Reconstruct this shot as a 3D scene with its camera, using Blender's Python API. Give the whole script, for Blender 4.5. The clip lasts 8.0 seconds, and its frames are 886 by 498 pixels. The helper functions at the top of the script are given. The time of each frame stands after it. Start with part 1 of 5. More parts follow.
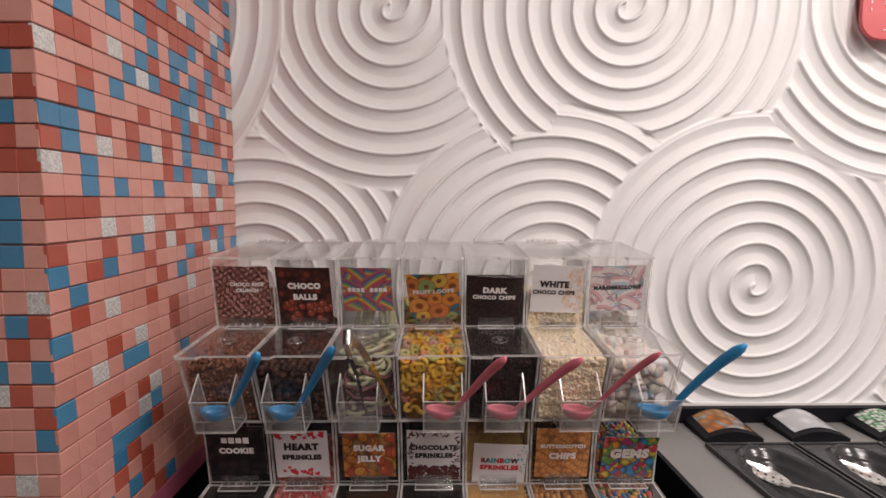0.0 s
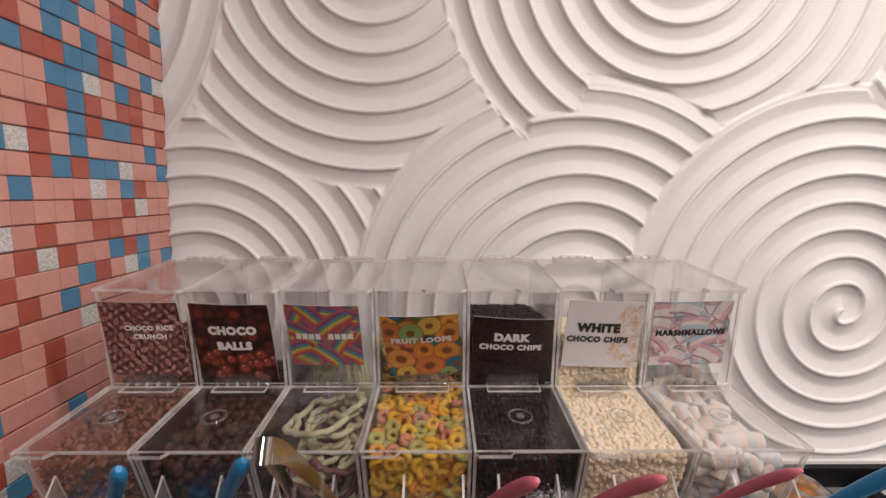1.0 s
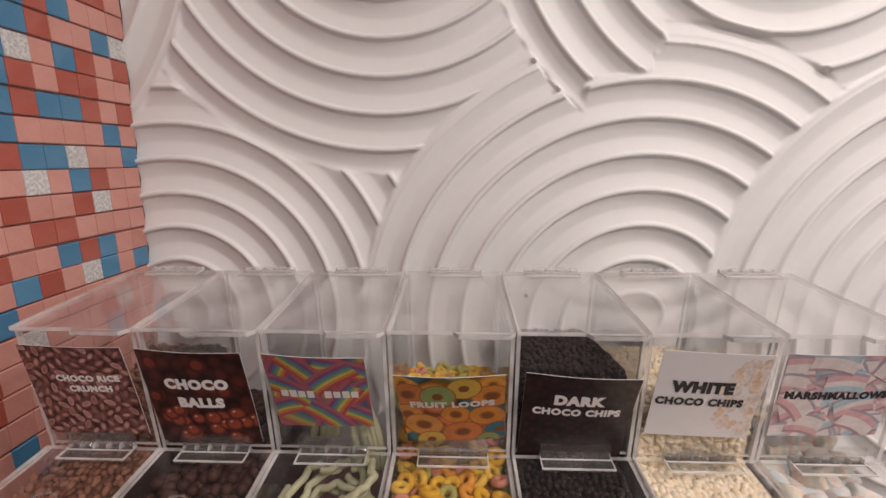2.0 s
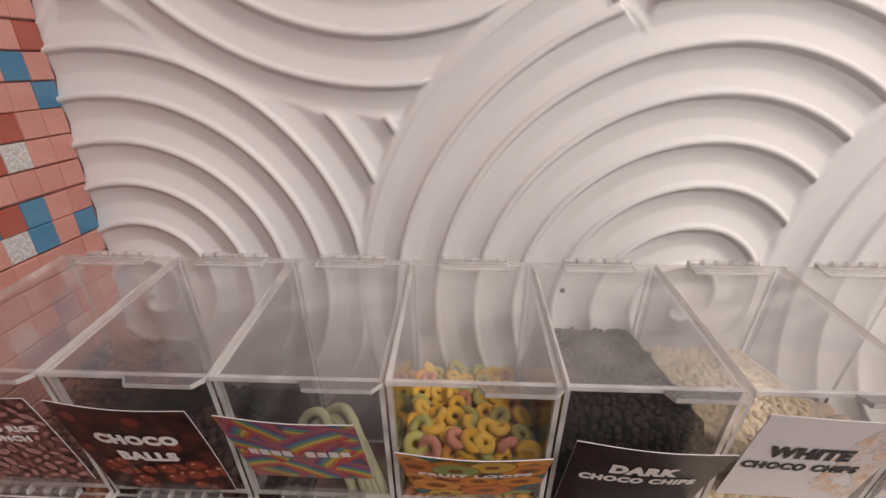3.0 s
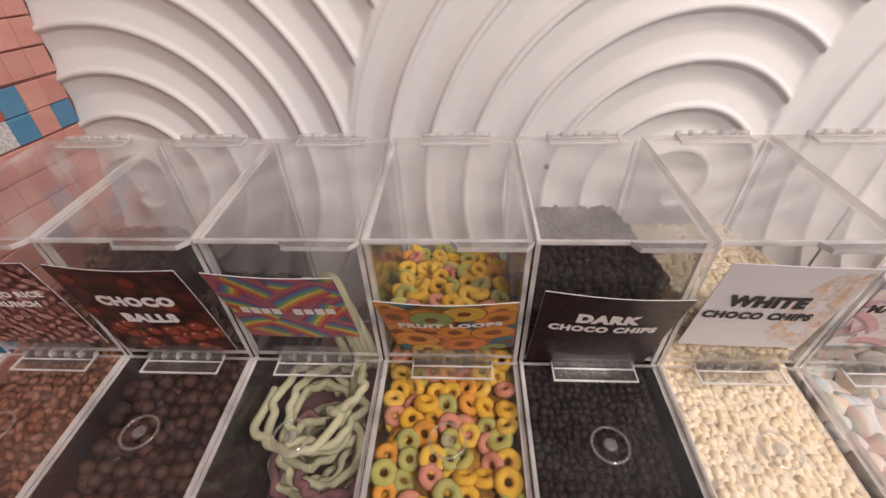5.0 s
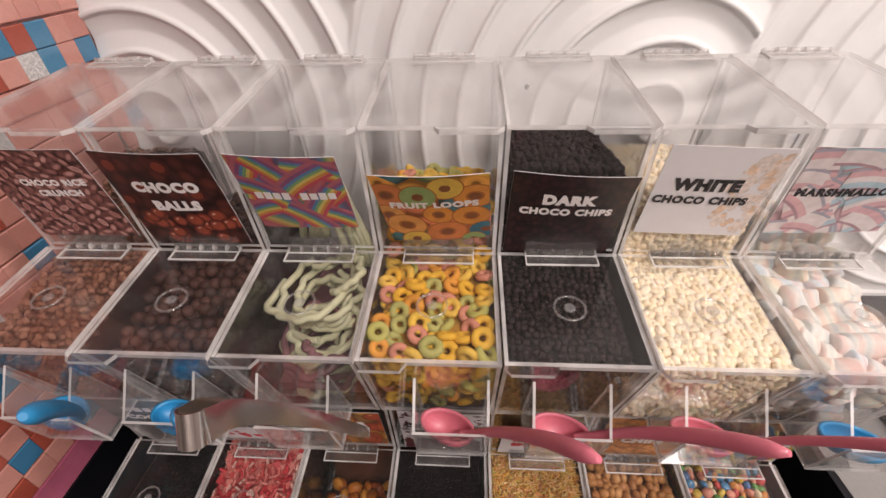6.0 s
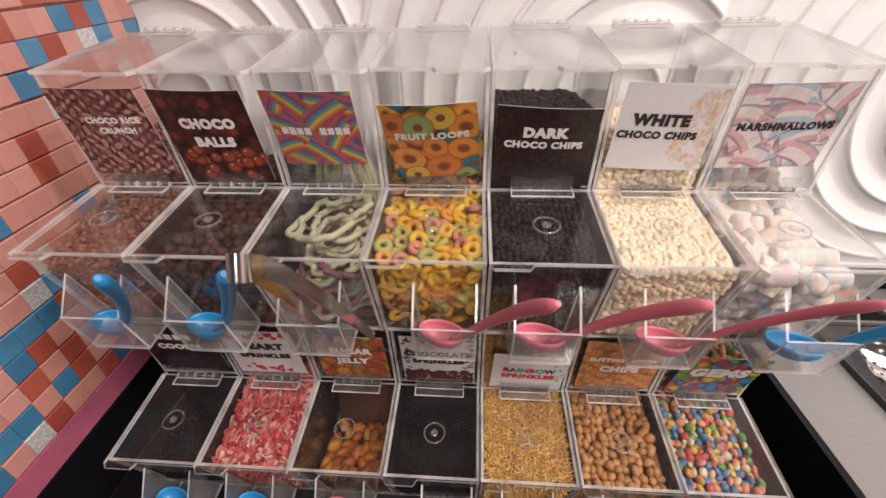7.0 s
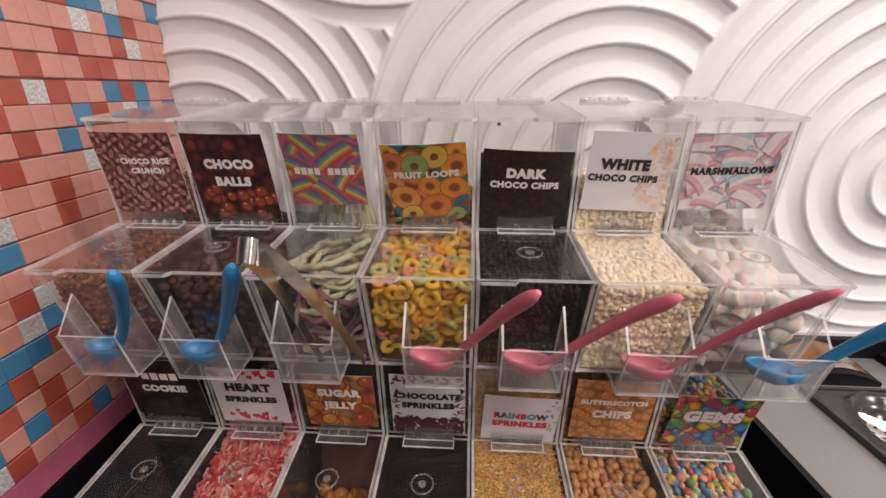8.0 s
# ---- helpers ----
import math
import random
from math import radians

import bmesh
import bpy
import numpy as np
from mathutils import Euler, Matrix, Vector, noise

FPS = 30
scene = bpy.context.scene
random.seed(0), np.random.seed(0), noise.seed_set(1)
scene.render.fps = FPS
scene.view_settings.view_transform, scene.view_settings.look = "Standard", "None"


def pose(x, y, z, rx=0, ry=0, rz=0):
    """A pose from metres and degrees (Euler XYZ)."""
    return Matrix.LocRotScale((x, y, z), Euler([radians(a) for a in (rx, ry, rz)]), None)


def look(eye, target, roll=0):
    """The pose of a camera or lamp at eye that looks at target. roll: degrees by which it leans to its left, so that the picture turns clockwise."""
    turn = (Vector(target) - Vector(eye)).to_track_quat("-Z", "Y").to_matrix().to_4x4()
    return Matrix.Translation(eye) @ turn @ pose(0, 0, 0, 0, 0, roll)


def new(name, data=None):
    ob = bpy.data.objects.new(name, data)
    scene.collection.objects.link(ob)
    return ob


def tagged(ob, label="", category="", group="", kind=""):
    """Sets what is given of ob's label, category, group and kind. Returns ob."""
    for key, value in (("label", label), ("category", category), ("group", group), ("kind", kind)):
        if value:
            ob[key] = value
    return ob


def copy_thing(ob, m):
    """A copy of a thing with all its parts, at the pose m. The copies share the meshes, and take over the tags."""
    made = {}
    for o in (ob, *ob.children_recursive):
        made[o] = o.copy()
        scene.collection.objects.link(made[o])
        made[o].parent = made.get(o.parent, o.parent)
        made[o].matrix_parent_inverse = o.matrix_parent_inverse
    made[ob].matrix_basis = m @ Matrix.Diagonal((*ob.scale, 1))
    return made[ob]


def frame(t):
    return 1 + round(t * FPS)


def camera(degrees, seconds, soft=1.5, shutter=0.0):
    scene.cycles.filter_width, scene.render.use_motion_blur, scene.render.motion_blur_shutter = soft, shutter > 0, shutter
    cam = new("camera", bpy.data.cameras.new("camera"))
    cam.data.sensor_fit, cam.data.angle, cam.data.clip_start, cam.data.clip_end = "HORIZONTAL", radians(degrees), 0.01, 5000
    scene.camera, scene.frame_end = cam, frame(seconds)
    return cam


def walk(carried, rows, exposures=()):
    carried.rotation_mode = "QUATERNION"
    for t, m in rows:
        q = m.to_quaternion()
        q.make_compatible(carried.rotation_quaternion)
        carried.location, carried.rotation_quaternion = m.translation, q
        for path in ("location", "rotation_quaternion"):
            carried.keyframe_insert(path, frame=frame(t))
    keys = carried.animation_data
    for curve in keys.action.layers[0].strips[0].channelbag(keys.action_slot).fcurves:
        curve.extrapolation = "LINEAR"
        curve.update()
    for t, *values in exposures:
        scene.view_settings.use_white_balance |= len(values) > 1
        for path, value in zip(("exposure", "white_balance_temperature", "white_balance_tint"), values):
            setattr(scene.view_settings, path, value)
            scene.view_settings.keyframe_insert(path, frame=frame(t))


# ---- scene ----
cam = camera(92.8, 8.0)
PATH = [
    (0, (0.359, -0.918, 1.509), (0.379, 1.078, 1.377), -0.0),
    (0.5, (0.357, -0.807, 1.519), (0.383, 1.187, 1.372), 0.1),
    (1, (0.371, -0.705, 1.531), (0.382, 1.288, 1.37), 0.0),
    (1.5, (0.366, -0.633, 1.548), (0.295, 1.353, 1.326), -0.3),
    (1.7, (0.363, -0.606, 1.554), (0.289, 1.378, 1.31), -0.2),
    (2.8, (0.335, -0.471, 1.599), (0.264, 1.423, 0.961), -0.0),
    (3, (0.34, -0.45, 1.604), (0.263, 1.417, 0.892), -0.0),
    (3.5, (0.348, -0.418, 1.608), (0.284, 1.356, 0.685), -0.4),
    (4, (0.351, -0.415, 1.604), (0.284, 1.319, 0.608), -1.0),
    (5.3, (0.365, -0.484, 1.563), (0.262, 1.193, 0.478), -1.5),
    (5.5, (0.37, -0.495, 1.555), (0.266, 1.171, 0.452), -1.5),
    (6, (0.375, -0.536, 1.545), (0.258, 1.104, 0.406), -1.6),
    (6.5, (0.386, -0.582, 1.53), (0.253, 1.052, 0.385), -1.7),
    (7, (0.387, -0.624, 1.51), (0.247, 1.061, 0.442), -1.4),
    (7.5, (0.392, -0.66, 1.494), (0.266, 1.175, 0.708), -0.6),
    (8, (0.393, -0.68, 1.457), (0.27, 1.22, 0.843), -0.1),
]
walk(cam, [(t, look(eye, target, roll)) for t, eye, target, roll in PATH], [(0, 0.07), (1.5, -0.01), (3.5, 0.03), (5.5, 0.35), (7, 0.59), (7.5, 0.43), (8, 0.37)])
# ---- world and light ----
world = bpy.data.worlds.new("world")
scene.world = world
world.use_nodes = True
world.node_tree.nodes["Background"].inputs["Color"].default_value = (0.9, 0.92, 1.0, 1)
world.node_tree.nodes["Background"].inputs["Strength"].default_value = 0.02
WARM = (1.0, 0.896, 0.848)
FLOOR, CEILING = 0.15, 2.75


def ceiling_lamp(x, y, size, watts, colour=WARM):
    data = bpy.data.lights.new("downlight_glow", "AREA")
    data.shape, data.size, data.energy, data.color = "DISK", size, watts, colour
    new("downlight_glow", data).matrix_world = look((x, y, CEILING - 0.03), (x, y, 0))


# unseen lamps at assumed places; the third is a fill added to brighten the cards
LAMPS = [(1.3, -0.7, 0.16, 12), (0.95, -1.35, 0.3, 17), (0.6, -2.6, 0.6, 17), (2.5, -1.1, 0.3, 24)]
for row in LAMPS:
    ceiling_lamp(*row)

# ---- materials ----


def nodes_of(name):
    m = bpy.data.materials.new(name)
    m.use_nodes = True
    t = m.node_tree
    t.nodes.clear()
    out = t.nodes.new("ShaderNodeOutputMaterial")
    return m, t, out


def noise_node(t, scale, detail=4.0):
    n = t.nodes.new("ShaderNodeTexNoise")
    n.inputs["Scale"].default_value, n.inputs["Detail"].default_value = scale, detail
    c = t.nodes.new("ShaderNodeTexCoord")
    t.links.new(c.outputs["Object"], n.inputs["Vector"])
    return n


def ramp_node(t, stops, constant=False):
    r = t.nodes.new("ShaderNodeValToRGB")
    r.color_ramp.interpolation = "CONSTANT" if constant else "LINEAR"
    e = r.color_ramp.elements
    while len(e) < len(stops):
        e.new(0.5)
    for i, (at, colour) in enumerate(stops):
        e[i].position = at
        e[i].color = (*colour, 1)
    return r


def varied(t, source, amount, scale):
    """The colour source made a little lighter and darker by noise."""
    n = noise_node(t, scale)
    mix = t.nodes.new("ShaderNodeMix")
    mix.data_type, mix.blend_type = "RGBA", "MULTIPLY"
    mix.inputs["Factor"].default_value = 1.0
    low, high = 1 - amount, 1 + amount * 0.4
    r = ramp_node(t, [(0.3, (low, low, low)), (0.7, (high, high, high))])
    t.links.new(n.outputs["Fac"], r.inputs["Fac"])
    if isinstance(source, tuple):
        mix.inputs["A"].default_value = (*source, 1)
    else:
        t.links.new(source, mix.inputs["A"])
    t.links.new(r.outputs["Color"], mix.inputs["B"])
    return mix.outputs["Result"]


def surface(name, colour, rough=0.5, metal=0.0, var=0.1, scale=12.0, fine=150.0, bump=0.1, coat=0.0, sheen=0.0, sub=0.0, palette=None, by_object=None, spec=0.5):
    m, t, out = nodes_of(name)
    b = t.nodes.new("ShaderNodeBsdfPrincipled")
    source = colour
    if palette or by_object:
        stops = palette or by_object
        if palette:
            g = t.nodes.new("ShaderNodeNewGeometry").outputs["Random Per Island"]
        else:
            g = t.nodes.new("ShaderNodeObjectInfo").outputs["Random"]
        r = ramp_node(t, stops, constant=bool(palette))
        t.links.new(g, r.inputs["Fac"])
        source = r.outputs["Color"]
    c = varied(t, varied(t, source, var, scale), var * 0.6, fine)
    t.links.new(c, b.inputs["Base Color"])
    b.inputs["Metallic"].default_value = metal
    b.inputs["Specular IOR Level"].default_value = spec
    b.inputs["Coat Weight"].default_value = coat
    b.inputs["Coat Roughness"].default_value = 0.08
    if sub:
        b.inputs["Subsurface Weight"].default_value = sub
        b.inputs["Subsurface Radius"].default_value = (0.004, 0.003, 0.002)
    rn = noise_node(t, scale * 3)
    rr = t.nodes.new("ShaderNodeMapRange")
    rr.inputs["To Min"].default_value, rr.inputs["To Max"].default_value = max(0.02, rough * 0.8), min(1, rough * 1.2)
    t.links.new(rn.outputs["Fac"], rr.inputs["Value"])
    t.links.new(rr.outputs["Result"], b.inputs["Roughness"])
    if bump:
        bn = t.nodes.new("ShaderNodeBump")
        bn.inputs["Strength"].default_value, bn.inputs["Distance"].default_value = bump, 0.001
        t.links.new(noise_node(t, fine).outputs["Fac"], bn.inputs["Height"])
        t.links.new(bn.outputs["Normal"], b.inputs["Normal"])
    t.links.new(b.outputs["BSDF"], out.inputs["Surface"])
    return m


def acrylic(name, tint, haze, gloss_face=0.02, rough=0.04, haze_colour=(0.9, 0.88, 0.87), graze=0.6):
    """Clear acrylic sheet: what lies behind shows through, more gloss at grazing angles, a little pale haze mixed in.
    """
    m, t, out = nodes_of(name)
    clear = t.nodes.new("ShaderNodeBsdfTransparent")
    clear.inputs["Color"].default_value = (*tint, 1)
    dull = t.nodes.new("ShaderNodeBsdfDiffuse")
    dull.inputs["Color"].default_value = (*haze_colour, 1)
    gloss = t.nodes.new("ShaderNodeBsdfGlossy")
    gloss.inputs["Roughness"].default_value = rough
    n = noise_node(t, 30)
    mr = t.nodes.new("ShaderNodeMapRange")
    mr.inputs["From Min"].default_value, mr.inputs["From Max"].default_value = 0.3, 0.75
    mr.inputs["To Min"].default_value, mr.inputs["To Max"].default_value = haze * 0.5, haze * 1.5
    t.links.new(n.outputs["Fac"], mr.inputs["Value"])
    a = t.nodes.new("ShaderNodeMixShader")
    t.links.new(mr.outputs["Result"], a.inputs["Fac"])
    t.links.new(clear.outputs["BSDF"], a.inputs[1])
    t.links.new(dull.outputs["BSDF"], a.inputs[2])
    lw = t.nodes.new("ShaderNodeLayerWeight")
    lw.inputs["Blend"].default_value = 0.5
    steep = t.nodes.new("ShaderNodeMath")
    steep.operation = "POWER"
    steep.inputs[1].default_value = 3.0
    t.links.new(lw.outputs["Facing"], steep.inputs[0])
    f = t.nodes.new("ShaderNodeMath")
    f.operation = "MULTIPLY_ADD"
    f.inputs[1].default_value, f.inputs[2].default_value = graze, gloss_face
    t.links.new(steep.outputs["Value"], f.inputs[0])
    b = t.nodes.new("ShaderNodeMixShader")
    t.links.new(f.outputs["Value"], b.inputs["Fac"])
    t.links.new(a.outputs["Shader"], b.inputs[1])
    t.links.new(gloss.outputs["BSDF"], b.inputs[2])
    t.links.new(b.outputs["Shader"], out.inputs["Surface"])
    return m


ACRYLIC = acrylic("clear_acrylic", (0.988, 0.985, 0.983), 0.010)
ACRYLIC_BOX = acrylic("hazy_acrylic", (0.972, 0.967, 0.965), 0.075)
ACRYLIC_EDGE = acrylic("acrylic_cut_edge", (0.9, 0.89, 0.88), 0.55, 0.08, 0.2)
ACRYLIC_LID = acrylic("scuffed_acrylic", (0.978, 0.974, 0.972), 0.006, 0.013, 0.12, graze=0.85)
# extra haze paints in the white wall's reflection on upper lids and back panels
ACRYLIC_TOP = acrylic("wall_veil_acrylic", (0.985, 0.982, 0.98), 0.085, 0.022, 0.1, graze=0.85)
HINGE_CLEAR = acrylic("hinge_plastic", (0.95, 0.945, 0.94), 0.03, 0.07, 0.08)
# clear plastic too; the strong haze stands in for bright highlights on the upper hinges
HINGE_GLINT = acrylic("glint_hinge_plastic", (0.97, 0.967, 0.965), 0.22, 0.05, 0.1, graze=0.3)
KNOB_RING = acrylic("knob_ring", (0.94, 0.94, 0.94), 0.08, 0.13, 0.1)
KNOB_DOT = acrylic("knob_centre", (0.88, 0.88, 0.88), 0.09, 0.05, 0.15)

WALL_WHITE = surface("white_satin_paint", (0.80, 0.797, 0.795), 0.5, var=0.03, scale=3, fine=60, bump=0.03, spec=0.35)
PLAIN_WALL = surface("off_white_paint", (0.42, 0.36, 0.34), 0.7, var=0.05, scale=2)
CEILING_PAINT = surface("ceiling_paint", (0.30, 0.29, 0.28), 0.8, var=0.04, scale=2)
FLOOR_TILE = surface("grey_floor", (0.3, 0.28, 0.27), 0.4, var=0.15, scale=4)
GROUT = surface("mosaic_grout", (0.46, 0.25, 0.23), 0.85, var=0.25, scale=60, fine=400, bump=0.4)
PINK_BAND = surface("pink_paint", (0.48, 0.12, 0.20), 0.55, var=0.12, scale=20)
TILES = {
    "P": surface("pink_glass_tile", (0, 0, 0), 0.16, var=0.06, scale=30, fine=300, bump=0.02, coat=0.4, by_object=[(0, (0.60, 0.27, 0.225)), (1, (0.68, 0.335, 0.28))]),
    "R": surface("rust_glass_tile", (0, 0, 0), 0.16, var=0.08, scale=30, fine=300, bump=0.02, coat=0.4, by_object=[(0, (0.40, 0.085, 0.055)), (1, (0.47, 0.115, 0.08))]),
    "B": surface("blue_glass_tile", (0, 0, 0), 0.14, var=0.07, scale=30, fine=300, bump=0.02, coat=0.4, by_object=[(0, (0.055, 0.20, 0.36)), (1, (0.085, 0.27, 0.45))]),
    "S": surface("silver_glitter_tile", (0, 0, 0), 0.3, metal=0.2, var=0.35, scale=320, fine=700, bump=0.8, by_object=[(0, (0.76, 0.75, 0.74)), (1, (0.85, 0.84, 0.83))]),
}
BLACK = surface("black_laminate", (0.007, 0.007, 0.010), 0.5, var=0.2, scale=8, spec=0.2)
STEEL_TOP = surface("grey_brushed_counter", (0.28, 0.27, 0.265), 0.38, metal=0.35, var=0.08, scale=6, fine=220, bump=0.06)
PAN_BLACK = surface("black_moulded_plastic", (0.034, 0.034, 0.036), 0.22, var=0.15, scale=20, fine=300, bump=0.05)
SPOON_STEEL = surface("worn_spoon_steel", (0.80, 0.79, 0.77), 0.26, metal=1.0, var=0.1, scale=40, fine=260, bump=0.15)
CHROME = surface("polished_steel", (0.72, 0.7, 0.68), 0.14, metal=1.0, var=0.06, scale=30, bump=0.02)
BLUE_PLASTIC = surface("blue_plastic", (0.025, 0.25, 0.52), 0.4, var=0.06, scale=40, fine=300, bump=0.04, coat=0.1)
PINK_PLASTIC = surface("pink_plastic", (0.58, 0.15, 0.20), 0.42, var=0.06, scale=40, fine=300, bump=0.04, coat=0.1)
WHITE_PAPER = surface("white_paper", (0.64, 0.62, 0.64), 0.6, var=0.03, scale=30)
INK_WHITE = surface("white_print", (0.82, 0.78, 0.77), 0.55, var=0.02, scale=30, bump=0)
INK_BLACK = surface("black_print", (0.015, 0.013, 0.015), 0.5, var=0.05, scale=30, bump=0)
INK_RED = surface("red_print", (0.55, 0.03, 0.05), 0.5, var=0.05, scale=30, bump=0)
INK_TEAL = surface("teal_print", (0.03, 0.30, 0.36), 0.5, var=0.05, scale=30, bump=0)
SIGN_PINK = surface("coral_sign_face", (0.60, 0.085, 0.10), 0.45, var=0.06, scale=10)


def print_material(name, kind, a, b, c, scale, rough=0.45, shade=0.25, warped=0.008, cell=0.0):
    """A photograph printed on a card: kind is cells, rings or stripes."""
    m, t, out = nodes_of(name)
    p = t.nodes.new("ShaderNodeBsdfPrincipled")
    p.inputs["Roughness"].default_value = rough
    co = t.nodes.new("ShaderNodeTexCoord")
    v = t.nodes.new("ShaderNodeTexVoronoi")
    v.inputs["Scale"].default_value = scale
    v.inputs["Randomness"].default_value = 0.75
    v.voronoi_dimensions = "2D"
    axes = t.nodes.new("ShaderNodeSeparateXYZ")
    t.links.new(co.outputs["Object"], axes.inputs["Vector"])
    rise = t.nodes.new("ShaderNodeMath")
    t.links.new(axes.outputs["Y"], rise.inputs[0])
    t.links.new(axes.outputs["Z"], rise.inputs[1])
    flat = t.nodes.new("ShaderNodeCombineXYZ")
    t.links.new(axes.outputs["X"], flat.inputs["X"])
    t.links.new(rise.outputs["Value"], flat.inputs["Y"])
    warp = noise_node(t, scale * 0.35, 2)
    add = t.nodes.new("ShaderNodeVectorMath")
    add.operation = "MULTIPLY_ADD"
    add.inputs[1].default_value = (warped, warped, 0)
    t.links.new(warp.outputs["Color"], add.inputs[0])
    t.links.new(flat.outputs["Vector"], add.inputs[2])
    t.links.new(add.outputs["Vector"], v.inputs["Vector"])
    if kind == "stripes":
        w = t.nodes.new("ShaderNodeTexWave")
        w.inputs["Scale"].default_value, w.inputs["Distortion"].default_value = scale * 0.28, 1.0
        w.wave_profile = "SAW"
        w.inputs["Detail"].default_value = 0.5
        turn = t.nodes.new("ShaderNodeVectorRotate")
        turn.rotation_type = "Z_AXIS"
        sep = t.nodes.new("ShaderNodeMath")
        sep.operation = "MULTIPLY"
        sep.inputs[1].default_value = 6.0
        rgb = t.nodes.new("ShaderNodeSeparateColor")
        t.links.new(v.outputs["Color"], rgb.inputs["Color"])
        t.links.new(rgb.outputs["Red"], sep.inputs[0])
        t.links.new(sep.outputs["Value"], turn.inputs["Angle"])
        t.links.new(flat.outputs["Vector"], turn.inputs["Vector"])
        t.links.new(turn.outputs["Vector"], w.inputs["Vector"])
        v.inputs["Scale"].default_value = cell or scale * 0.45
        r = ramp_node(t, [(i / len(a), q) for i, q in enumerate(a)])
        t.links.new(w.outputs["Fac"], r.inputs["Fac"])
        t.links.new(r.outputs["Color"], p.inputs["Base Color"])
    else:
        if kind == "rings":
            d = ramp_node(t, [(0.0, (0.25, 0.22, 0.2)), (0.15, (0.4, 0.36, 0.34)), (0.22, (0.9, 0.9, 0.9)), (0.42, (1.15, 1.15, 1.15)), (0.62, (0.8, 0.8, 0.8)), (0.78, (0.3, 0.28, 0.28))])
        else:
            d = ramp_node(t, [(0.0, (1.15, 1.15, 1.15)), (0.42, (0.85, 0.85, 0.85)), (0.62, (0.5 * (0.85 + shade),) * 3), (0.78, (shade, shade, shade))])
        mul = t.nodes.new("ShaderNodeMath")
        mul.operation = "MULTIPLY"
        mul.inputs[1].default_value = 1.3
        t.links.new(v.outputs["Distance"], mul.inputs[0])
        t.links.new(mul.outputs["Value"], d.inputs["Fac"])
        rgb = t.nodes.new("ShaderNodeSeparateColor")
        t.links.new(v.outputs["Color"], rgb.inputs["Color"])
        if isinstance(a, list):
            pal = ramp_node(t, [(i / len(a), q) for i, q in enumerate(a)], constant=True)
        else:
            pal = ramp_node(t, [(0.1, a), (0.5, b), (0.9, c)])
        t.links.new(rgb.outputs["Red"], pal.inputs["Fac"])
        mix = t.nodes.new("ShaderNodeMix")
        mix.data_type, mix.blend_type = "RGBA", "MULTIPLY"
        mix.inputs["Factor"].default_value = 1.0
        t.links.new(pal.outputs["Color"], mix.inputs["A"])
        t.links.new(d.outputs["Color"], mix.inputs["B"])
        t.links.new(mix.outputs["Result"], p.inputs["Base Color"])
    t.links.new(p.outputs["BSDF"], out.inputs["Surface"])
    return m


# ---- mesh helpers ----


def part(name, bm, material, parent=None, label=""):
    me = bpy.data.meshes.new(name)
    bmesh.ops.recalc_face_normals(bm, faces=bm.faces)
    bm.to_mesh(me)
    bm.free()
    for m in material if isinstance(material, (list, tuple)) else (material,):
        me.materials.append(m)
    ob = new(name, me)
    ob.parent = parent
    return tagged(ob, label)


def thing(name, m, label, category, group="", kind=""):
    ob = new(name)
    ob.matrix_world = m
    return tagged(ob, label, category, group, kind)


def add_box(bm, lo, hi, index=0, bevel=0.0):
    size = [b - a for a, b in zip(lo, hi)]
    mid = [(a + b) / 2 for a, b in zip(lo, hi)]
    made = bmesh.ops.create_cube(bm, size=1.0, matrix=Matrix.Translation(mid) @ Matrix.Diagonal((*size, 1)))
    faces = {f for v in made["verts"] for f in v.link_faces}
    for f in faces:
        f.material_index = index
    if bevel:
        bmesh.ops.bevel(bm, geom=list({e for f in faces for e in f.edges}), offset=bevel, segments=2, profile=0.6, affect="EDGES")


def box(lo, hi, bevel=0.0):
    bm = bmesh.new()
    add_box(bm, lo, hi, 0, bevel)
    return bm


def add_slab(bm, outline, thick, flat=0, rim=1):
    """A sheet: its outline in space, and the vector of its thickness; the narrow faces take the rim material."""
    a = [bm.verts.new(p) for p in outline]
    b = [bm.verts.new(Vector(p) + Vector(thick)) for p in outline]
    bm.faces.new(a).material_index = flat
    bm.faces.new(b[::-1]).material_index = flat
    for i in range(len(a)):
        j = (i + 1) % len(a)
        bm.faces.new((a[j], a[i], b[i], b[j])).material_index = rim


def slab(outline, thick):
    bm = bmesh.new()
    add_slab(bm, outline, thick)
    return bm


def add_tube(bm, points, radii, sides=10, flat=1.0, cap=True):
    """A round rod along points; flat squeezes it across its second axis."""
    pts = [Vector(p) for p in points]
    rings, across = [], None
    for i, p in enumerate(pts):
        way = (pts[min(i + 1, len(pts) - 1)] - pts[max(i - 1, 0)]).normalized()
        if across is None:
            across = way.cross(Vector((0, 0, 1)) if abs(way.z) < 0.9 else Vector((0, 1, 0))).normalized()
        across = (across - way * across.dot(way)).normalized()
        up = across.cross(way)
        r = radii[i] if isinstance(radii, (list, tuple)) else radii
        rings.append([bm.verts.new(p + across * (r * math.cos(k / sides * math.tau)) + up * (r * flat * math.sin(k / sides * math.tau))) for k in range(sides)])
    for a, b in zip(rings, rings[1:]):
        for k in range(sides):
            bm.faces.new((a[k], a[(k + 1) % sides], b[(k + 1) % sides], b[k])).smooth = True
    if cap:
        bm.faces.new(rings[0][::-1])
        bm.faces.new(rings[-1])


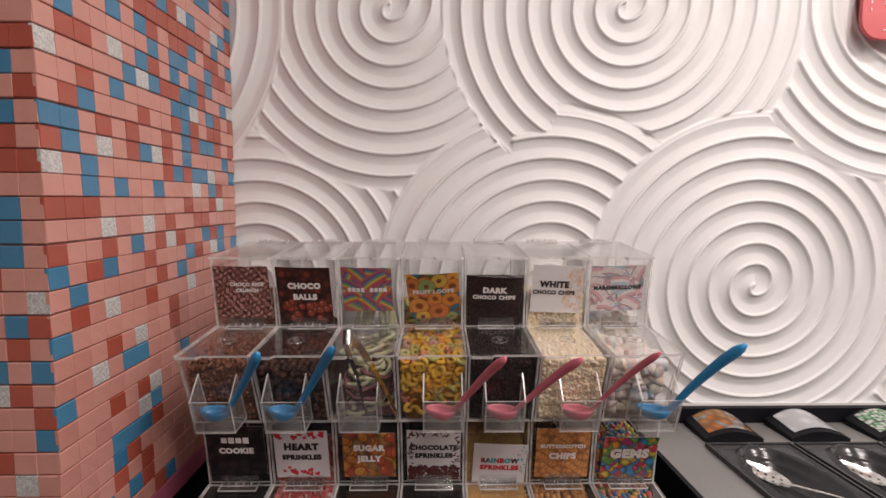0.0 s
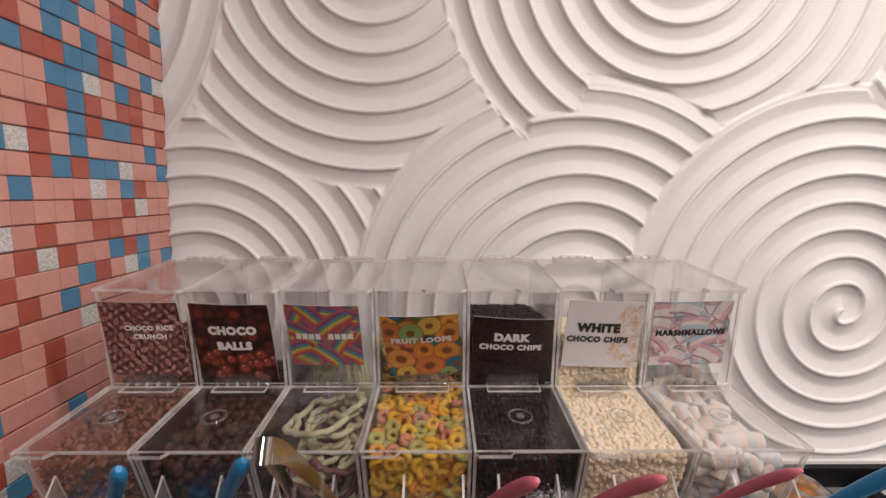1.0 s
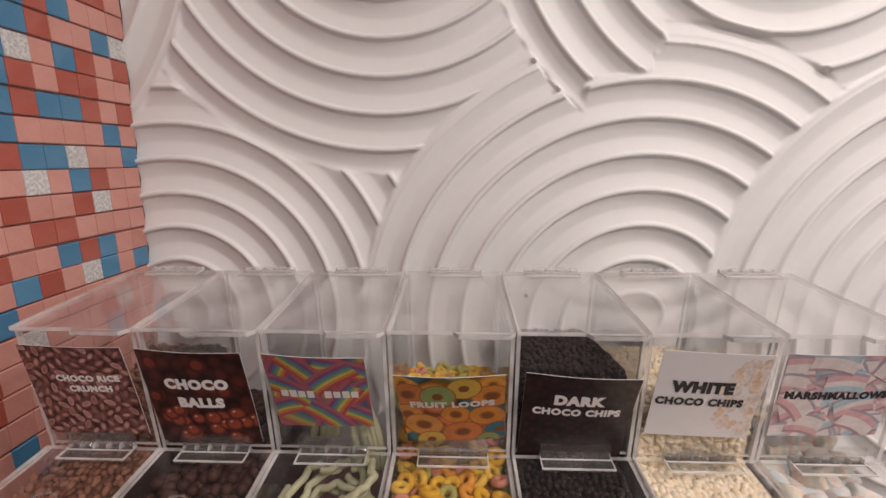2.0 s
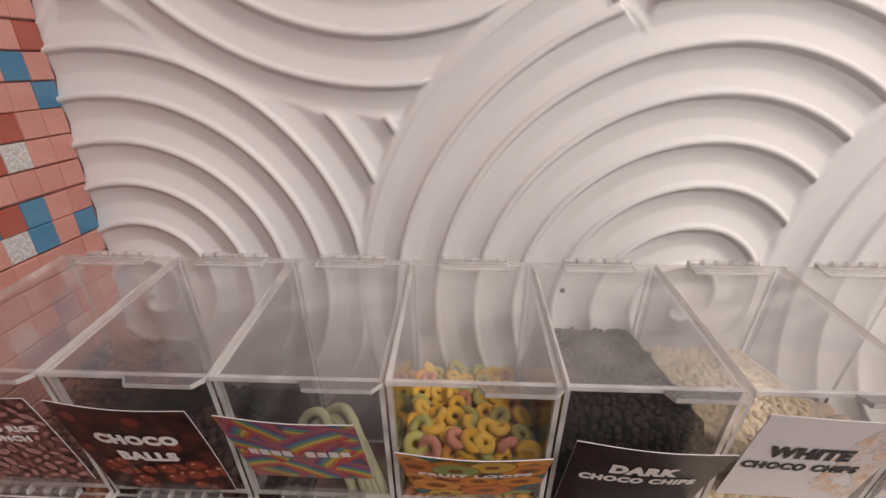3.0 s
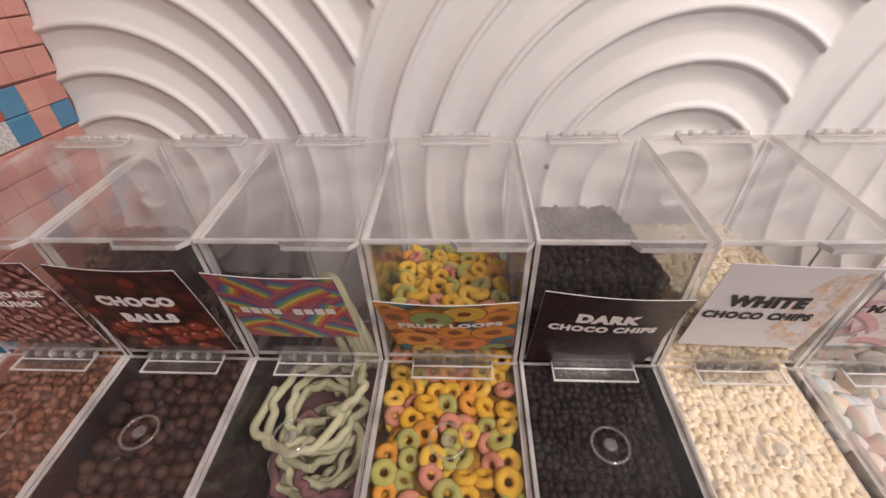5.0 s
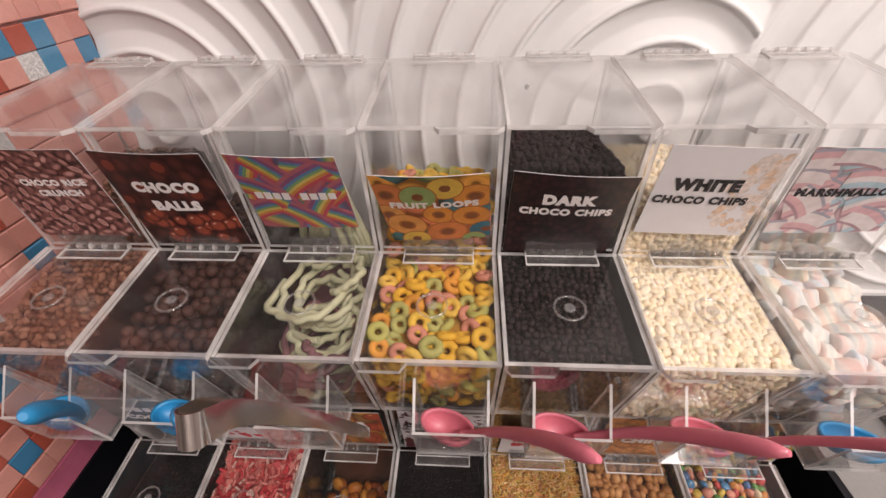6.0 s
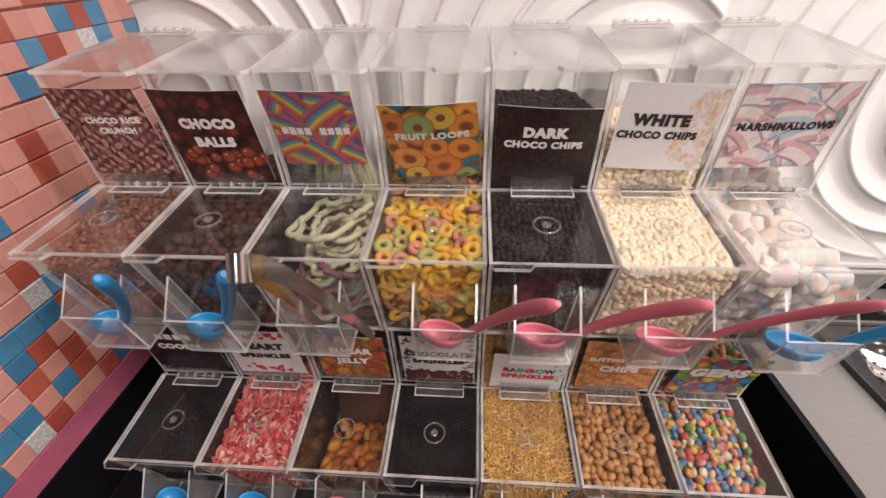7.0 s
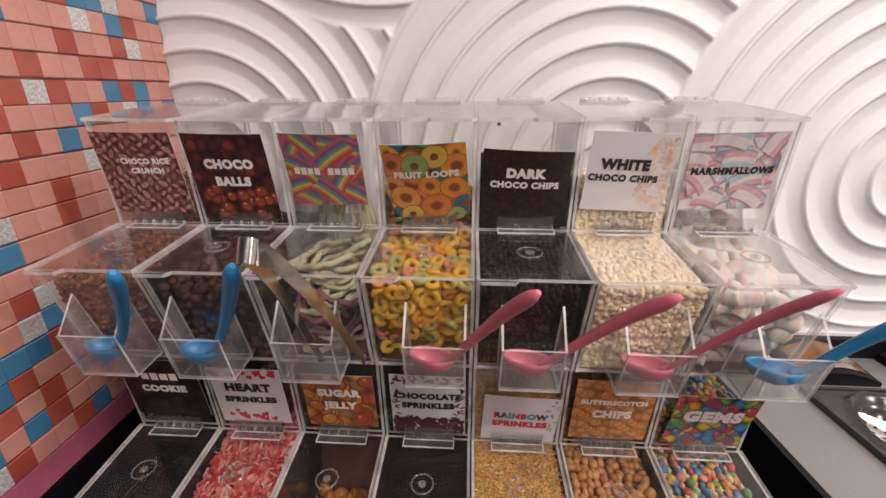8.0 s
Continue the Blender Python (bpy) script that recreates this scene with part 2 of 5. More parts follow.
def add_lathe(bm, outline, sides=20, at=(0, 0, 0), index=0):
    """A turned form about z from (radius, height) pairs."""
    rings = [[bm.verts.new((at[0] + r * math.cos(k / sides * math.tau), at[1] + r * math.sin(k / sides * math.tau), at[2] + z)) for k in range(sides)] for r, z in outline]
    for a, b in zip(rings, rings[1:]):
        for k in range(sides):
            f = bm.faces.new((a[k], a[(k + 1) % sides], b[(k + 1) % sides], b[k]))
            f.smooth, f.material_index = True, index
    for ring, flip in ((rings[0], True), (rings[-1], False)):
        bm.faces.new(ring[::-1] if flip else ring).material_index = index


def smooth_path(points, n=24):
    """A Catmull-Rom curve through points."""
    p = [Vector(q) for q in points]
    p = [p[0] * 2 - p[1], *p, p[-1] * 2 - p[-2]]
    out = []
    spans = len(p) - 3
    for k in range(n + 1):
        u = k / n * spans
        i = min(int(u), spans - 1)
        u -= i
        a, b, c, d = p[i : i + 4]
        out.append(0.5 * (2 * b + (c - a) * u + (2 * a - 5 * b + 4 * c - d) * u * u + (3 * b - a - 3 * c + d) * u**3))
    return out


def mesh_object(name, verts, faces, material, smooth=False):
    me = bpy.data.meshes.new(name)
    me.from_pydata(verts, [], faces)
    me.polygons.foreach_set("use_smooth", [smooth] * len(me.polygons))
    me.update()
    for m in material if isinstance(material, (list, tuple)) else (material,):
        me.materials.append(m)
    return new(name, me)


def lettering(words, size, bold=0.02, wide=1.0):
    """Flat letters as a mesh in the xz plane, centred, facing -y; size is the height of capitals."""
    cu = bpy.data.curves.new("letters", "FONT")
    cu.body, cu.size, cu.align_x, cu.align_y = words, size * 1.4, "CENTER", "CENTER"
    cu.offset, cu.extrude, cu.resolution_u = bold * size, 0.00004, 3
    cu.space_character = 1.13
    ob = new("letters", cu)
    bpy.context.view_layer.update()
    me = bpy.data.meshes.new_from_object(ob.evaluated_get(bpy.context.evaluated_depsgraph_get()))
    bpy.data.objects.remove(ob)
    me.transform(Matrix.Rotation(radians(90), 4, "X") @ Matrix.Diagonal((wide, 1, 1, 1)))
    return me


# ---- room shell ----


def structure(name, bm, material, label="", category=""):
    return tagged(part(name, bm, material, None, label), category=category or name.split("_")[0], kind="structure")


structure("floor", box((-2.3, -3.3, FLOOR - 0.1), (3.3, 0.2, FLOOR)), FLOOR_TILE, "grey tiled shop floor")
structure("ceiling", box((-2.3, -3.3, CEILING), (3.3, 0.2, CEILING + 0.1)), CEILING_PAINT, "plain grey painted ceiling")
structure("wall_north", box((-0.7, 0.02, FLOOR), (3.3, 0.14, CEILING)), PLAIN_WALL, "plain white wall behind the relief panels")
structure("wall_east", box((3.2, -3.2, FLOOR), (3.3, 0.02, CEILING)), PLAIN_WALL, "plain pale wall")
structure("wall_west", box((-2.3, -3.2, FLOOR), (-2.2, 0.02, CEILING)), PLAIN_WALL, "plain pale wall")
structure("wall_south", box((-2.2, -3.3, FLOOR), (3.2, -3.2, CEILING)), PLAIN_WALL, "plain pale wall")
for x, y, size, watts in LAMPS:
    lamp = thing("downlight", pose(x, y, CEILING), "assumed round recessed ceiling downlight with a white rim", "ceiling light", "ceiling lights")
    bm = bmesh.new()
    add_lathe(bm, [(size / 2 + 0.005, -0.02), (size / 2 + 0.02, -0.02), (size / 2 + 0.025, -0.001), (size / 2 + 0.005, -0.001)], 28)
    part("rim", bm, CEILING_PAINT, lamp)

# relief wall of overlapping rippled discs
PITCH, DEEP = 0.0462, 0.0092
DISCS = {  # centre x, z of the left half, first crest there, reach, pitch
    "e": (-0.036, 1.3545, 0.058, 0.9, 0.0462),
    "g": (1.60, 1.34, 0.056, 0.6, 0.0463),
    "a": (0.258, 1.950, 0.064, 0.386, 0.0466),
    "b": (0.757, 1.9535, 0.066, 0.392, 0.0474),
    "d": (0.602, 1.357, 0.058, 0.383, 0.0462),
    "c": (1.061, 1.357, 0.058, 0.378, 0.0462),
    "f": (1.385, 1.980, 0.0486, 0.400, 0.0466),
    "h": (-0.430, 1.939, 0.0196, 0.46, 0.0463),
}


def step(lo, hi, v):
    u = np.clip((v - lo) / (hi - lo), 0, 1)
    return u * u * (3 - 2 * u)


def ripple(key, gx, gz):
    """A spiral drawn as half circles: the right halves turn about a centre half a pitch above that of the left ones."""
    cx, cz, first, reach, pitch = DISCS[key]
    right = gx > cx
    r = np.hypot(gx - cx, gz - cz - np.where(right, pitch / 2, 0))
    u = (r - first - np.where(right, pitch / 2, 0)) / pitch
    d = np.abs(u - np.maximum(np.round(u), -1)) * pitch
    r = np.hypot(gx - cx, gz - cz - pitch / 4)
    crest, half = 0.0024, pitch / 2
    ledge = 0.0040
    h = 0.52 * np.clip(1 - (d - ledge) / (half - ledge), 0, 1) ** 1.35
    h = np.where(d < ledge, 1 - 0.48 * (d - crest) / (ledge - crest), h)
    lip = np.clip(d / crest, 0, 1)
    h = np.where(d < crest, 1 - 0.04 * lip, h * 0.96)
    return r, np.minimum(h, 1 - 0.62 * step(reach - 0.024, reach - 0.006, r))


def relief_wall(x0, x1, z0, z1, cell):
    gx, gz = np.meshgrid(np.linspace(x0, x1, round((x1 - x0) / cell)), np.linspace(z0, z1, round((z1 - z0) / cell)))
    far = {k: ripple(k, gx, gz) for k in DISCS}
    inside = {k: 1 - step(DISCS[k][3] - 0.0035, DISCS[k][3] + 0.0035, far[k][0]) for k in DISCS}
    near_d = np.hypot(gx - DISCS["d"][0], gz - DISCS["d"][1] - np.where(gx > DISCS["d"][0], PITCH / 2, 0))
    low_d = (1 - step(0.342, 0.349, near_d)) * step(0.512, 0.522, gx)
    high_d = (1 - step(0.380, 0.386, near_d)) * step(0.606, 0.618, gx)
    inside["d"] = np.where(inside["b"] > 0.01, np.maximum(low_d, high_d), inside["d"])
    inside["f"] = inside["f"] * (1 - inside["b"])
    h = far["e"][1]
    for k in ("g", "a", "b", "d", "c", "f", "h"):
        w = inside[k]
        h = h * (1 - w) + far[k][1] * w
    rows, cols = gx.shape
    verts = np.stack([gx, DEEP * (1 - h), gz], -1).reshape(-1, 3)
    i = (np.arange(rows - 1)[:, None] * cols + np.arange(cols - 1)[None]).ravel()
    faces = np.stack([i, i + 1, i + 1 + cols, i + cols], -1)
    ob = mesh_object("wall_relief", verts.tolist(), faces.tolist(), WALL_WHITE, True)
    return tagged(ob, "white wall panels with raised swirling concentric ripples", "wall panel", kind="structure")


relief_wall(-0.084, 1.45, 1.10, 2.05, 0.0016)
relief_wall(1.4502, 1.78, 1.10, 2.36, 0.005)
relief_wall(-0.084, 1.45, 2.0502, 2.36, 0.005)
structure("wall_relief_edge", box((-0.084, 0.0005, 1.094), (1.78, 0.019, 1.0995)), WALL_WHITE, "white lower edge of the relief panels", "wall panel")
structure("wall_upper", box((-0.084, 0.0, 2.3605), (1.78, 0.0195, CEILING)), WALL_WHITE, "plain white wall above the relief panels", "wall")
# ---- counter ----
TOP = 1.06
structure("counter_front", box((-0.6, -0.66, FLOOR), (2.4, -0.63, TOP)), BLACK, "black laminate front of the serving counter", "counter")
structure("counter_well", box((-0.078, -0.63, 0.93), (0.782, -0.002, 0.95)), BLACK, "black recessed bed under the topping bins", "counter")
structure("counter_well_side", box((0.782, -0.63, 0.93), (0.7895, -0.002, TOP - 0.001)), BLACK, "black side of the recess in the counter", "counter")
structure("backsplash", box((-0.078, -0.012, 0.951), (0.7815, 0.0195, 1.0935)), BLACK, "black strip along the foot of the white wall", "backsplash")
structure("backsplash_right", box((0.7905, -0.012, TOP + 0.0005), (2.4, 0.0195, 1.0935)), BLACK, "black strip along the foot of the white wall", "backsplash")

PAN_X, PAN_STEP, PAN_W, PAN_Y0, PAN_Y1 = 0.889, 0.178, 0.171, -0.110, -0.395
bm = bmesh.new()
add_box(bm, (0.79, -0.63, TOP - 0.03), (PAN_X + 0.006, -0.0125, TOP))
add_box(bm, (PAN_X + 0.006, PAN_Y0 - 0.006, TOP - 0.03), (2.4, -0.0125, TOP))
add_box(bm, (PAN_X + 0.006, -0.63, TOP - 0.03), (2.4, PAN_Y1 + 0.006, TOP))
for k in range(3):
    x = PAN_X + k * PAN_STEP + PAN_W - 0.006
    add_box(bm, (x, PAN_Y1 + 0.006, TOP - 0.03), (x + 0.019 if k < 2 else 2.4, PAN_Y0 - 0.006, TOP))
structure("countertop", bm, STEEL_TOP, "smooth grey counter top with cut-outs for pans", "countertop")


def pan():
    nx, ny = 44, 72
    depth = 0.285
    verts, faces = [], []
    for j in range(ny + 1):
        for i in range(nx + 1):
            x, y = PAN_W * i / nx, -depth * j / ny
            e = min(x, PAN_W - x, -y, depth + y)
            z = 0.007 - 0.006 * max(0, 1 - e / 0.006) ** 2
            z -= 0.0035 * min(1, max(0, (e - 0.007) / 0.004))
            o = math.hypot((x - PAN_W / 2) / 0.062, (y + 0.125) / 0.105)
            z += 0.0065 * math.exp(-(((o - 1.08) / 0.04) ** 2)) + 0.003 * math.exp(-(((o - 0.86) / 0.03) ** 2))
            z -= 0.034 * min(1, max(0, (1 - o) / 0.45)) ** 0.7
            verts.append((x, y, z))
    for j in range(ny):
        for i in range(nx):
            a = j * (nx + 1) + i
            faces.append((a, a + nx + 1, a + nx + 2, a + 1))
    return mesh_object("dish", verts, faces, PAN_BLACK, True)


def slotted_spoon(holder):
    verts, faces = [], []
    n, m = 20, 14
    for j in range(m + 1):
        for i in range(n + 1):
            u, v = 2 * i / n - 1, 2 * j / m - 1
            x, y = u * math.sqrt(1 - v * v / 2), v * math.sqrt(1 - u * u / 2)
            verts.append((x * 0.040, y * 0.026, -0.011 * (1 - x * x - y * y)))
    for j in range(m):
        for i in range(n):
            hole = i % 3 == 1 and j % 3 == 1 and 2 < i < n - 3 and 2 < j < m - 3
            if not hole:
                a = j * (n + 1) + i
                faces.append((a, a + 1, a + n + 2, a + n + 1))
    bowl = mesh_object("bowl", verts, faces, SPOON_STEEL, True)
    bowl.parent = holder
    bm = bmesh.new()
    add_tube(bm, smooth_path([(0.038, 0, 0), (0.06, 0, 0.006), (0.12, 0, 0.02), (0.2, 0, 0.026)], 16), [0.005] + [0.0042] * 15 + [0.006], 8, 0.45)
    part("handle", bm, SPOON_STEEL, holder)


for k in range(3):
    pn = thing("food_pan", pose(PAN_X + k * PAN_STEP, PAN_Y0, TOP), "black moulded pan with an oval well, set in the counter", "food pan", "food pans")
    if k == 0:
        dish = pan()
        dish_mesh = dish.data
    else:
        dish = new("dish", dish_mesh)
    dish.parent = pn
    bm = bmesh.new()
    for lo, hi in (((0.0, -0.285, 0.0), (0.005, 0.0, 0.0095)), ((PAN_W - 0.005, -0.285, 0.0), (PAN_W, 0.0, 0.0095)), ((0.0052, -0.005, 0.0), (PAN_W - 0.0052, 0.0, 0.0094)), ((0.0052, -0.285, 0.0), (PAN_W - 0.0052, -0.28, 0.0094))):
        add_box(bm, lo, hi, 0, 0.0012)
    part("rim", bm, PAN_BLACK, pn, "raised glossy black rim")
for k in range(2):
    sp = thing("slotted_spoon", pose(PAN_X + k * PAN_STEP + 0.063, PAN_Y0 - 0.075, TOP - 0.008, 0, 10, -42), "shiny steel slotted serving spoon lying in a black pan", "spoon", "serving spoons")
    slotted_spoon(sp)

CARD_ORANGE = print_material("caramel_card", "cells", [(0.36, 0.13, 0.035), (0.34, 0.30, 0.27), (0.30, 0.15, 0.06), (0.24, 0.21, 0.19)], None, None, 50, 0.2, shade=0.6)
CARD_GREY = print_material("grey_card", "cells", [(0.42, 0.42, 0.44), (0.47, 0.47, 0.49)], None, None, 25, 0.2, shade=0.85)
CARD_GREEN = print_material("mint_card", "cells", [(0.45, 0.52, 0.42), (0.2, 0.4, 0.25), (0.5, 0.52, 0.48)], None, None, 110, 0.2)
for k, (card_mat, words) in enumerate(((CARD_ORANGE, "orange and grey"), (CARD_GREY, "pale grey"), (CARD_GREEN, "mint green"))):
    holder = thing("card_holder", pose(PAN_X + 0.011 + k * PAN_STEP, -0.020, TOP, 0, 0, 0), f"black arched holder with a {words} picture card", "label holder", "card holders")
    n, w, d, rise = 18, 0.120, 0.074, 0.024
    bm = bmesh.new()
    front = [bm.verts.new((w * i / n, -d, 0.007 + 0.015 * math.sin(math.pi * i / n))) for i in range(n + 1)]
    back = [bm.verts.new((w * i / n, 0, 0.014 + rise * math.sin(math.pi * i / n))) for i in range(n + 1)]
    fl = [bm.verts.new((w * i / n, -d, 0)) for i in range(n + 1)]
    bl = [bm.verts.new((w * i / n, 0, 0)) for i in range(n + 1)]
    for a, b in ((front, back), (fl, front), (back, bl), (bl, fl)):
        for i in range(n):
            bm.faces.new((a[i], a[i + 1], b[i + 1], b[i]))
    for i in (0, n):
        bm.faces.new((front[i], back[i], bl[i], fl[i]))
    part("base", bm, BLACK, holder)
    bm = bmesh.new()
    lo = [bm.verts.new((w * i / n, -d * 0.86, 0.0092 + 0.0165 * math.sin(math.pi * i / n))) for i in range(2, n - 1)]
    hi = [bm.verts.new((w * i / n, -d * 0.08, 0.0148 + 0.0235 * math.sin(math.pi * i / n))) for i in range(2, n - 1)]
    for i in range(n - 4):
        bm.faces.new((lo[i], lo[i + 1], hi[i + 1], hi[i])).smooth = True
    part("card", bm, card_mat, holder, f"{words} printed card")

# hanging sign at the upper right of the relief wall
sign = thing("wall_sign", pose(1.238, -0.022, 1.888), "coral pink rounded sign with a dotted white border", "sign")
bm = bmesh.new()
outline = []
for cx, cz, a0 in ((0.04, 0.04, 180), (0.5, 0.04, 270), (0.5, 0.36, 0), (0.04, 0.36, 90)):
    outline += [(cx + 0.04 * math.cos(radians(a0 + q * 15)), 0, cz + 0.04 * math.sin(radians(a0 + q * 15))) for q in range(7)]
add_slab(bm, outline, (0, 0.008, 0), 0, 0)
part("board", bm, SIGN_PINK, sign)
bm = bmesh.new()
for i in range(20):
    add_box(bm, (0.016, -0.0012, 0.055 + i * 0.0155), (0.0185, -0.0002, 0.061 + i * 0.0155))
    add_box(bm, (0.045 + i * 0.0155, -0.0012, 0.016), (0.051 + i * 0.0155, -0.0002, 0.0185))
tagged(part("dotted_border", bm, INK_WHITE, sign), kind="stuff")
for z, a, b in ((0.035, 0.062, 0.11), (0.068, 0.045, 0.15), (0.1, 0.05, 0.17), (0.132, 0.05, 0.16)):
    part("text_bar", box((a, -0.0014, z), (b, -0.0002, z + 0.017)), INK_WHITE, sign)
for x in (0.12, 0.42):
    part("spacer", box((x, 0.008, 0.15), (x + 0.02, 0.024, 0.2)), INK_WHITE, sign)

# ---- topping bins ----
BIN_W = 0.0985
STACK = Matrix.Translation((0, -0.242, 1.338)) @ pose(0, 0, 0, 7.5)
DROP = Matrix.Translation((0, -0.069, -0.2335))  # lower row against the upper one, along the tilt


def at_bin(row, col):
    m = STACK @ Matrix.Translation((col * 0.1, 0, 0))
    return m if row == 0 else STACK @ DROP @ Matrix.Translation((col * 0.1, 0, 0))


def fu(x, f, u):
    return (x, -f, u)


def hinge(bm, width, reach_up):
    """A clear hinge: one leaf on each side and a row of knuckles; lies at the origin along x."""
    add_box(bm, (0.0009, -0.0181, 0.0036), (width - 0.0009, -0.003, 0.0048), 0)
    add_box(bm, (0.0009, -0.0190, 0.0036), (width - 0.0009, -0.0181, 0.0050), 1)
    for a in (0, width - 0.0009):
        add_box(bm, (a, -0.019, 0.0036), (a + 0.0009, -0.003, 0.0050), 1)
    add_box(bm, (0, -0.0055, 0.003), (width, -0.0032, reach_up), 0)
    for i in range(5):
        a = width * i / 5
        old = len(bm.faces)
        add_tube(bm, [(a + 0.0005, -0.0045, 0.0055), (a + width / 5 - 0.0008, -0.0045, 0.0055)], 0.0032 if i % 2 else 0.0026, 8)
        bm.faces.ensure_lookup_table()
        for f in bm.faces[old + 8 :]:  # the cut ends of each knuckle take the pale edge material as painted glints
            f.material_index = 1
    add_box(bm, (0.001, -0.0098, 0.0048), (width - 0.001, -0.0090, 0.0056), 1)


def topping_bin():
    """One clear two-level bin, its origin on the line where the front panel meets the lower lid."""
    b = thing("topping_bin", at_bin(0, 0), "clear acrylic topping bin with two hinged lids", "topping bin", "topping bins")
    t = 0.0030
    pair = (ACRYLIC, ACRYLIC_EDGE)
    side = [(-0.133, -0.116), (0.085, -0.116), (0.109, -0.0005), (0, -0.0005), (0, 0.1125), (-0.133, 0.1125)]
    for x in (0, BIN_W - t):
        part("side_panel", slab([fu(x, f, u) for f, u in side], (t, 0, 0)), pair, b)
    x0, x1 = t + 0.0002, BIN_W - t - 0.0002
    part("back_panel", slab([fu(x0, -0.133, -0.113), fu(x1, -0.133, -0.113), fu(x1, -0.133, 0.1125), fu(x0, -0.133, 0.1125)], (0, -t, 0)), (ACRYLIC_TOP, ACRYLIC_EDGE), b)
    part("bottom_panel", slab([fu(x0, -0.1303, -0.116), fu(x1, -0.1303, -0.116), fu(x1, 0.0845, -0.116), fu(x0, 0.0845, -0.116)], (0, 0, t)), pair, b)
    part("label_panel", slab([fu(x0, 0, 0.0032), fu(x1, 0, 0.0032), fu(x1, 0, 0.1125), fu(x0, 0, 0.1125)], (0, t, 0)), pair, b)
    part("front_panel", slab([fu(x0, 0.0855, -0.1133), fu(x1, 0.0855, -0.1133), fu(x1, 0.1088, -0.0008), fu(x0, 0.1088, -0.0008)], (0, t, 0)), pair, b)
    lid_pair = (ACRYLIC_LID, ACRYLIC_EDGE)
    w = BIN_W
    lid = part("upper_lid", slab([fu(0, -0.131, 0.113), fu(0, 0.003, 0.113), fu(w * 0.52, 0.003, 0.113), fu(w * 0.56, 0.0095, 0.113), fu(w * 0.95, 0.0095, 0.113), fu(w, 0.004, 0.113), fu(w, -0.131, 0.113)], (0, 0, 0.0034)), (ACRYLIC_TOP, ACRYLIC_EDGE), b)
    bm = bmesh.new()
    hinge(bm, 0.056, 0.006)
    bm.transform(Matrix.Translation((0.024, 0.1345, 0.113)))
    part("hinge", bm, (HINGE_GLINT, ACRYLIC_EDGE), lid)
    low = part("lower_lid", slab([fu(0, 0.0035, 0), fu(w, 0.0035, 0), fu(w, 0.1115, 0), fu(w * 0.36, 0.1115, 0), fu(w * 0.32, 0.118, 0), fu(w * 0.04, 0.118, 0), fu(0, 0.113, 0)], (0, 0, 0.0034)), lid_pair, b)
    bm = bmesh.new()
    add_tube(bm, [(w / 2 + 0.0112 * math.cos(q / 28 * math.tau), -0.063 + 0.0112 * math.sin(q / 28 * math.tau), 0.0042) for q in range(29)], 0.0010, 7, cap=False)
    add_lathe(bm, [(0.0042, 0.0036), (0.0042, 0.005), (0.0032, 0.0056)], 16, (w / 2, -0.063, 0), 1)
    part("knob", bm, (KNOB_RING, KNOB_DOT), low, "small round clear lid knob")
    bm = bmesh.new()
    hinge(bm, 0.058, 0.018)
    bm.transform(Matrix.Translation((0.022, 0.0, 0.0)))
    part("hinge", bm, (HINGE_CLEAR, ACRYLIC_EDGE), low)
    return b


def scoop_holder(parent, x):
    """An open clear box on the sloping front of a bin."""
    w, t, back0, back1 = 0.055, 0.002, (0.0872, -0.1056), (0.1034, -0.027)
    pair = (ACRYLIC_BOX, ACRYLIC_EDGE)
    h = part("scoop_holder", slab([fu(x, 0.1255, -0.1056), fu(x + w, 0.1255, -0.1056), fu(x + w, 0.1330, -0.0545), fu(x, 0.1330, -0.0545)], (0, t, 0)), pair, parent)
    for q in (x, x + w - t):
        part("side", slab([fu(q, 0.0885, -0.1056), fu(q, 0.1232, -0.1056), fu(q, 0.1308, -0.0545), fu(q, 0.1045, -0.027)], (t, 0, 0)), pair, h)
    part("floor_piece", slab([fu(x + t, 0.0885, -0.1056), fu(x + w - t, 0.0885, -0.1056), fu(x + w - t, 0.1232, -0.1056), fu(x + t, 0.1232, -0.1056)], (0, 0, t)), pair, h)


HOLDER_X = [0.024, 0.020, 0.021, 0.037, 0.022, 0.026, 0.034]
first_bin = topping_bin()
bins = {}
for row in (0, 1):
    for col in range(7):
        bins[row, col] = first_bin if (row, col) == (0, 0) else copy_thing(first_bin, at_bin(row, col))
for (row, col), b in bins.items():
    scoop_holder(b, HOLDER_X[col])
    if row == 1:
        tagged(b, "clear acrylic topping bin with two hinged lids, in the lower row")

wedge = bmesh.new()
add_slab(wedge, [STACK @ DROP @ Vector(fu(0.0, f, -0.1165)) for f in (-0.133, 0.085)] + [Vector((0, -0.39, 0.951)), Vector((0, -0.19, 0.951))], (0.6985, 0, 0), 0, 0)
tagged(part("bin_stand", wedge, BLACK, None, "black sloping stand under the lower row of bins"), category="stand")
# ---- fillings ----


def base_ring(n=14, m=8, big=0.0056, small=0.0033):
    v = [((big + small * math.cos(q / m * math.tau)) * math.cos(p / n * math.tau), (big + small * math.cos(q / m * math.tau)) * math.sin(p / n * math.tau), small * math.sin(q / m * math.tau)) for p in range(n) for q in range(m)]
    f = [(p * m + q, (p + 1) % n * m + q, (p + 1) % n * m + (q + 1) % m, p * m + (q + 1) % m) for p in range(n) for q in range(m)]
    return np.array(v), f


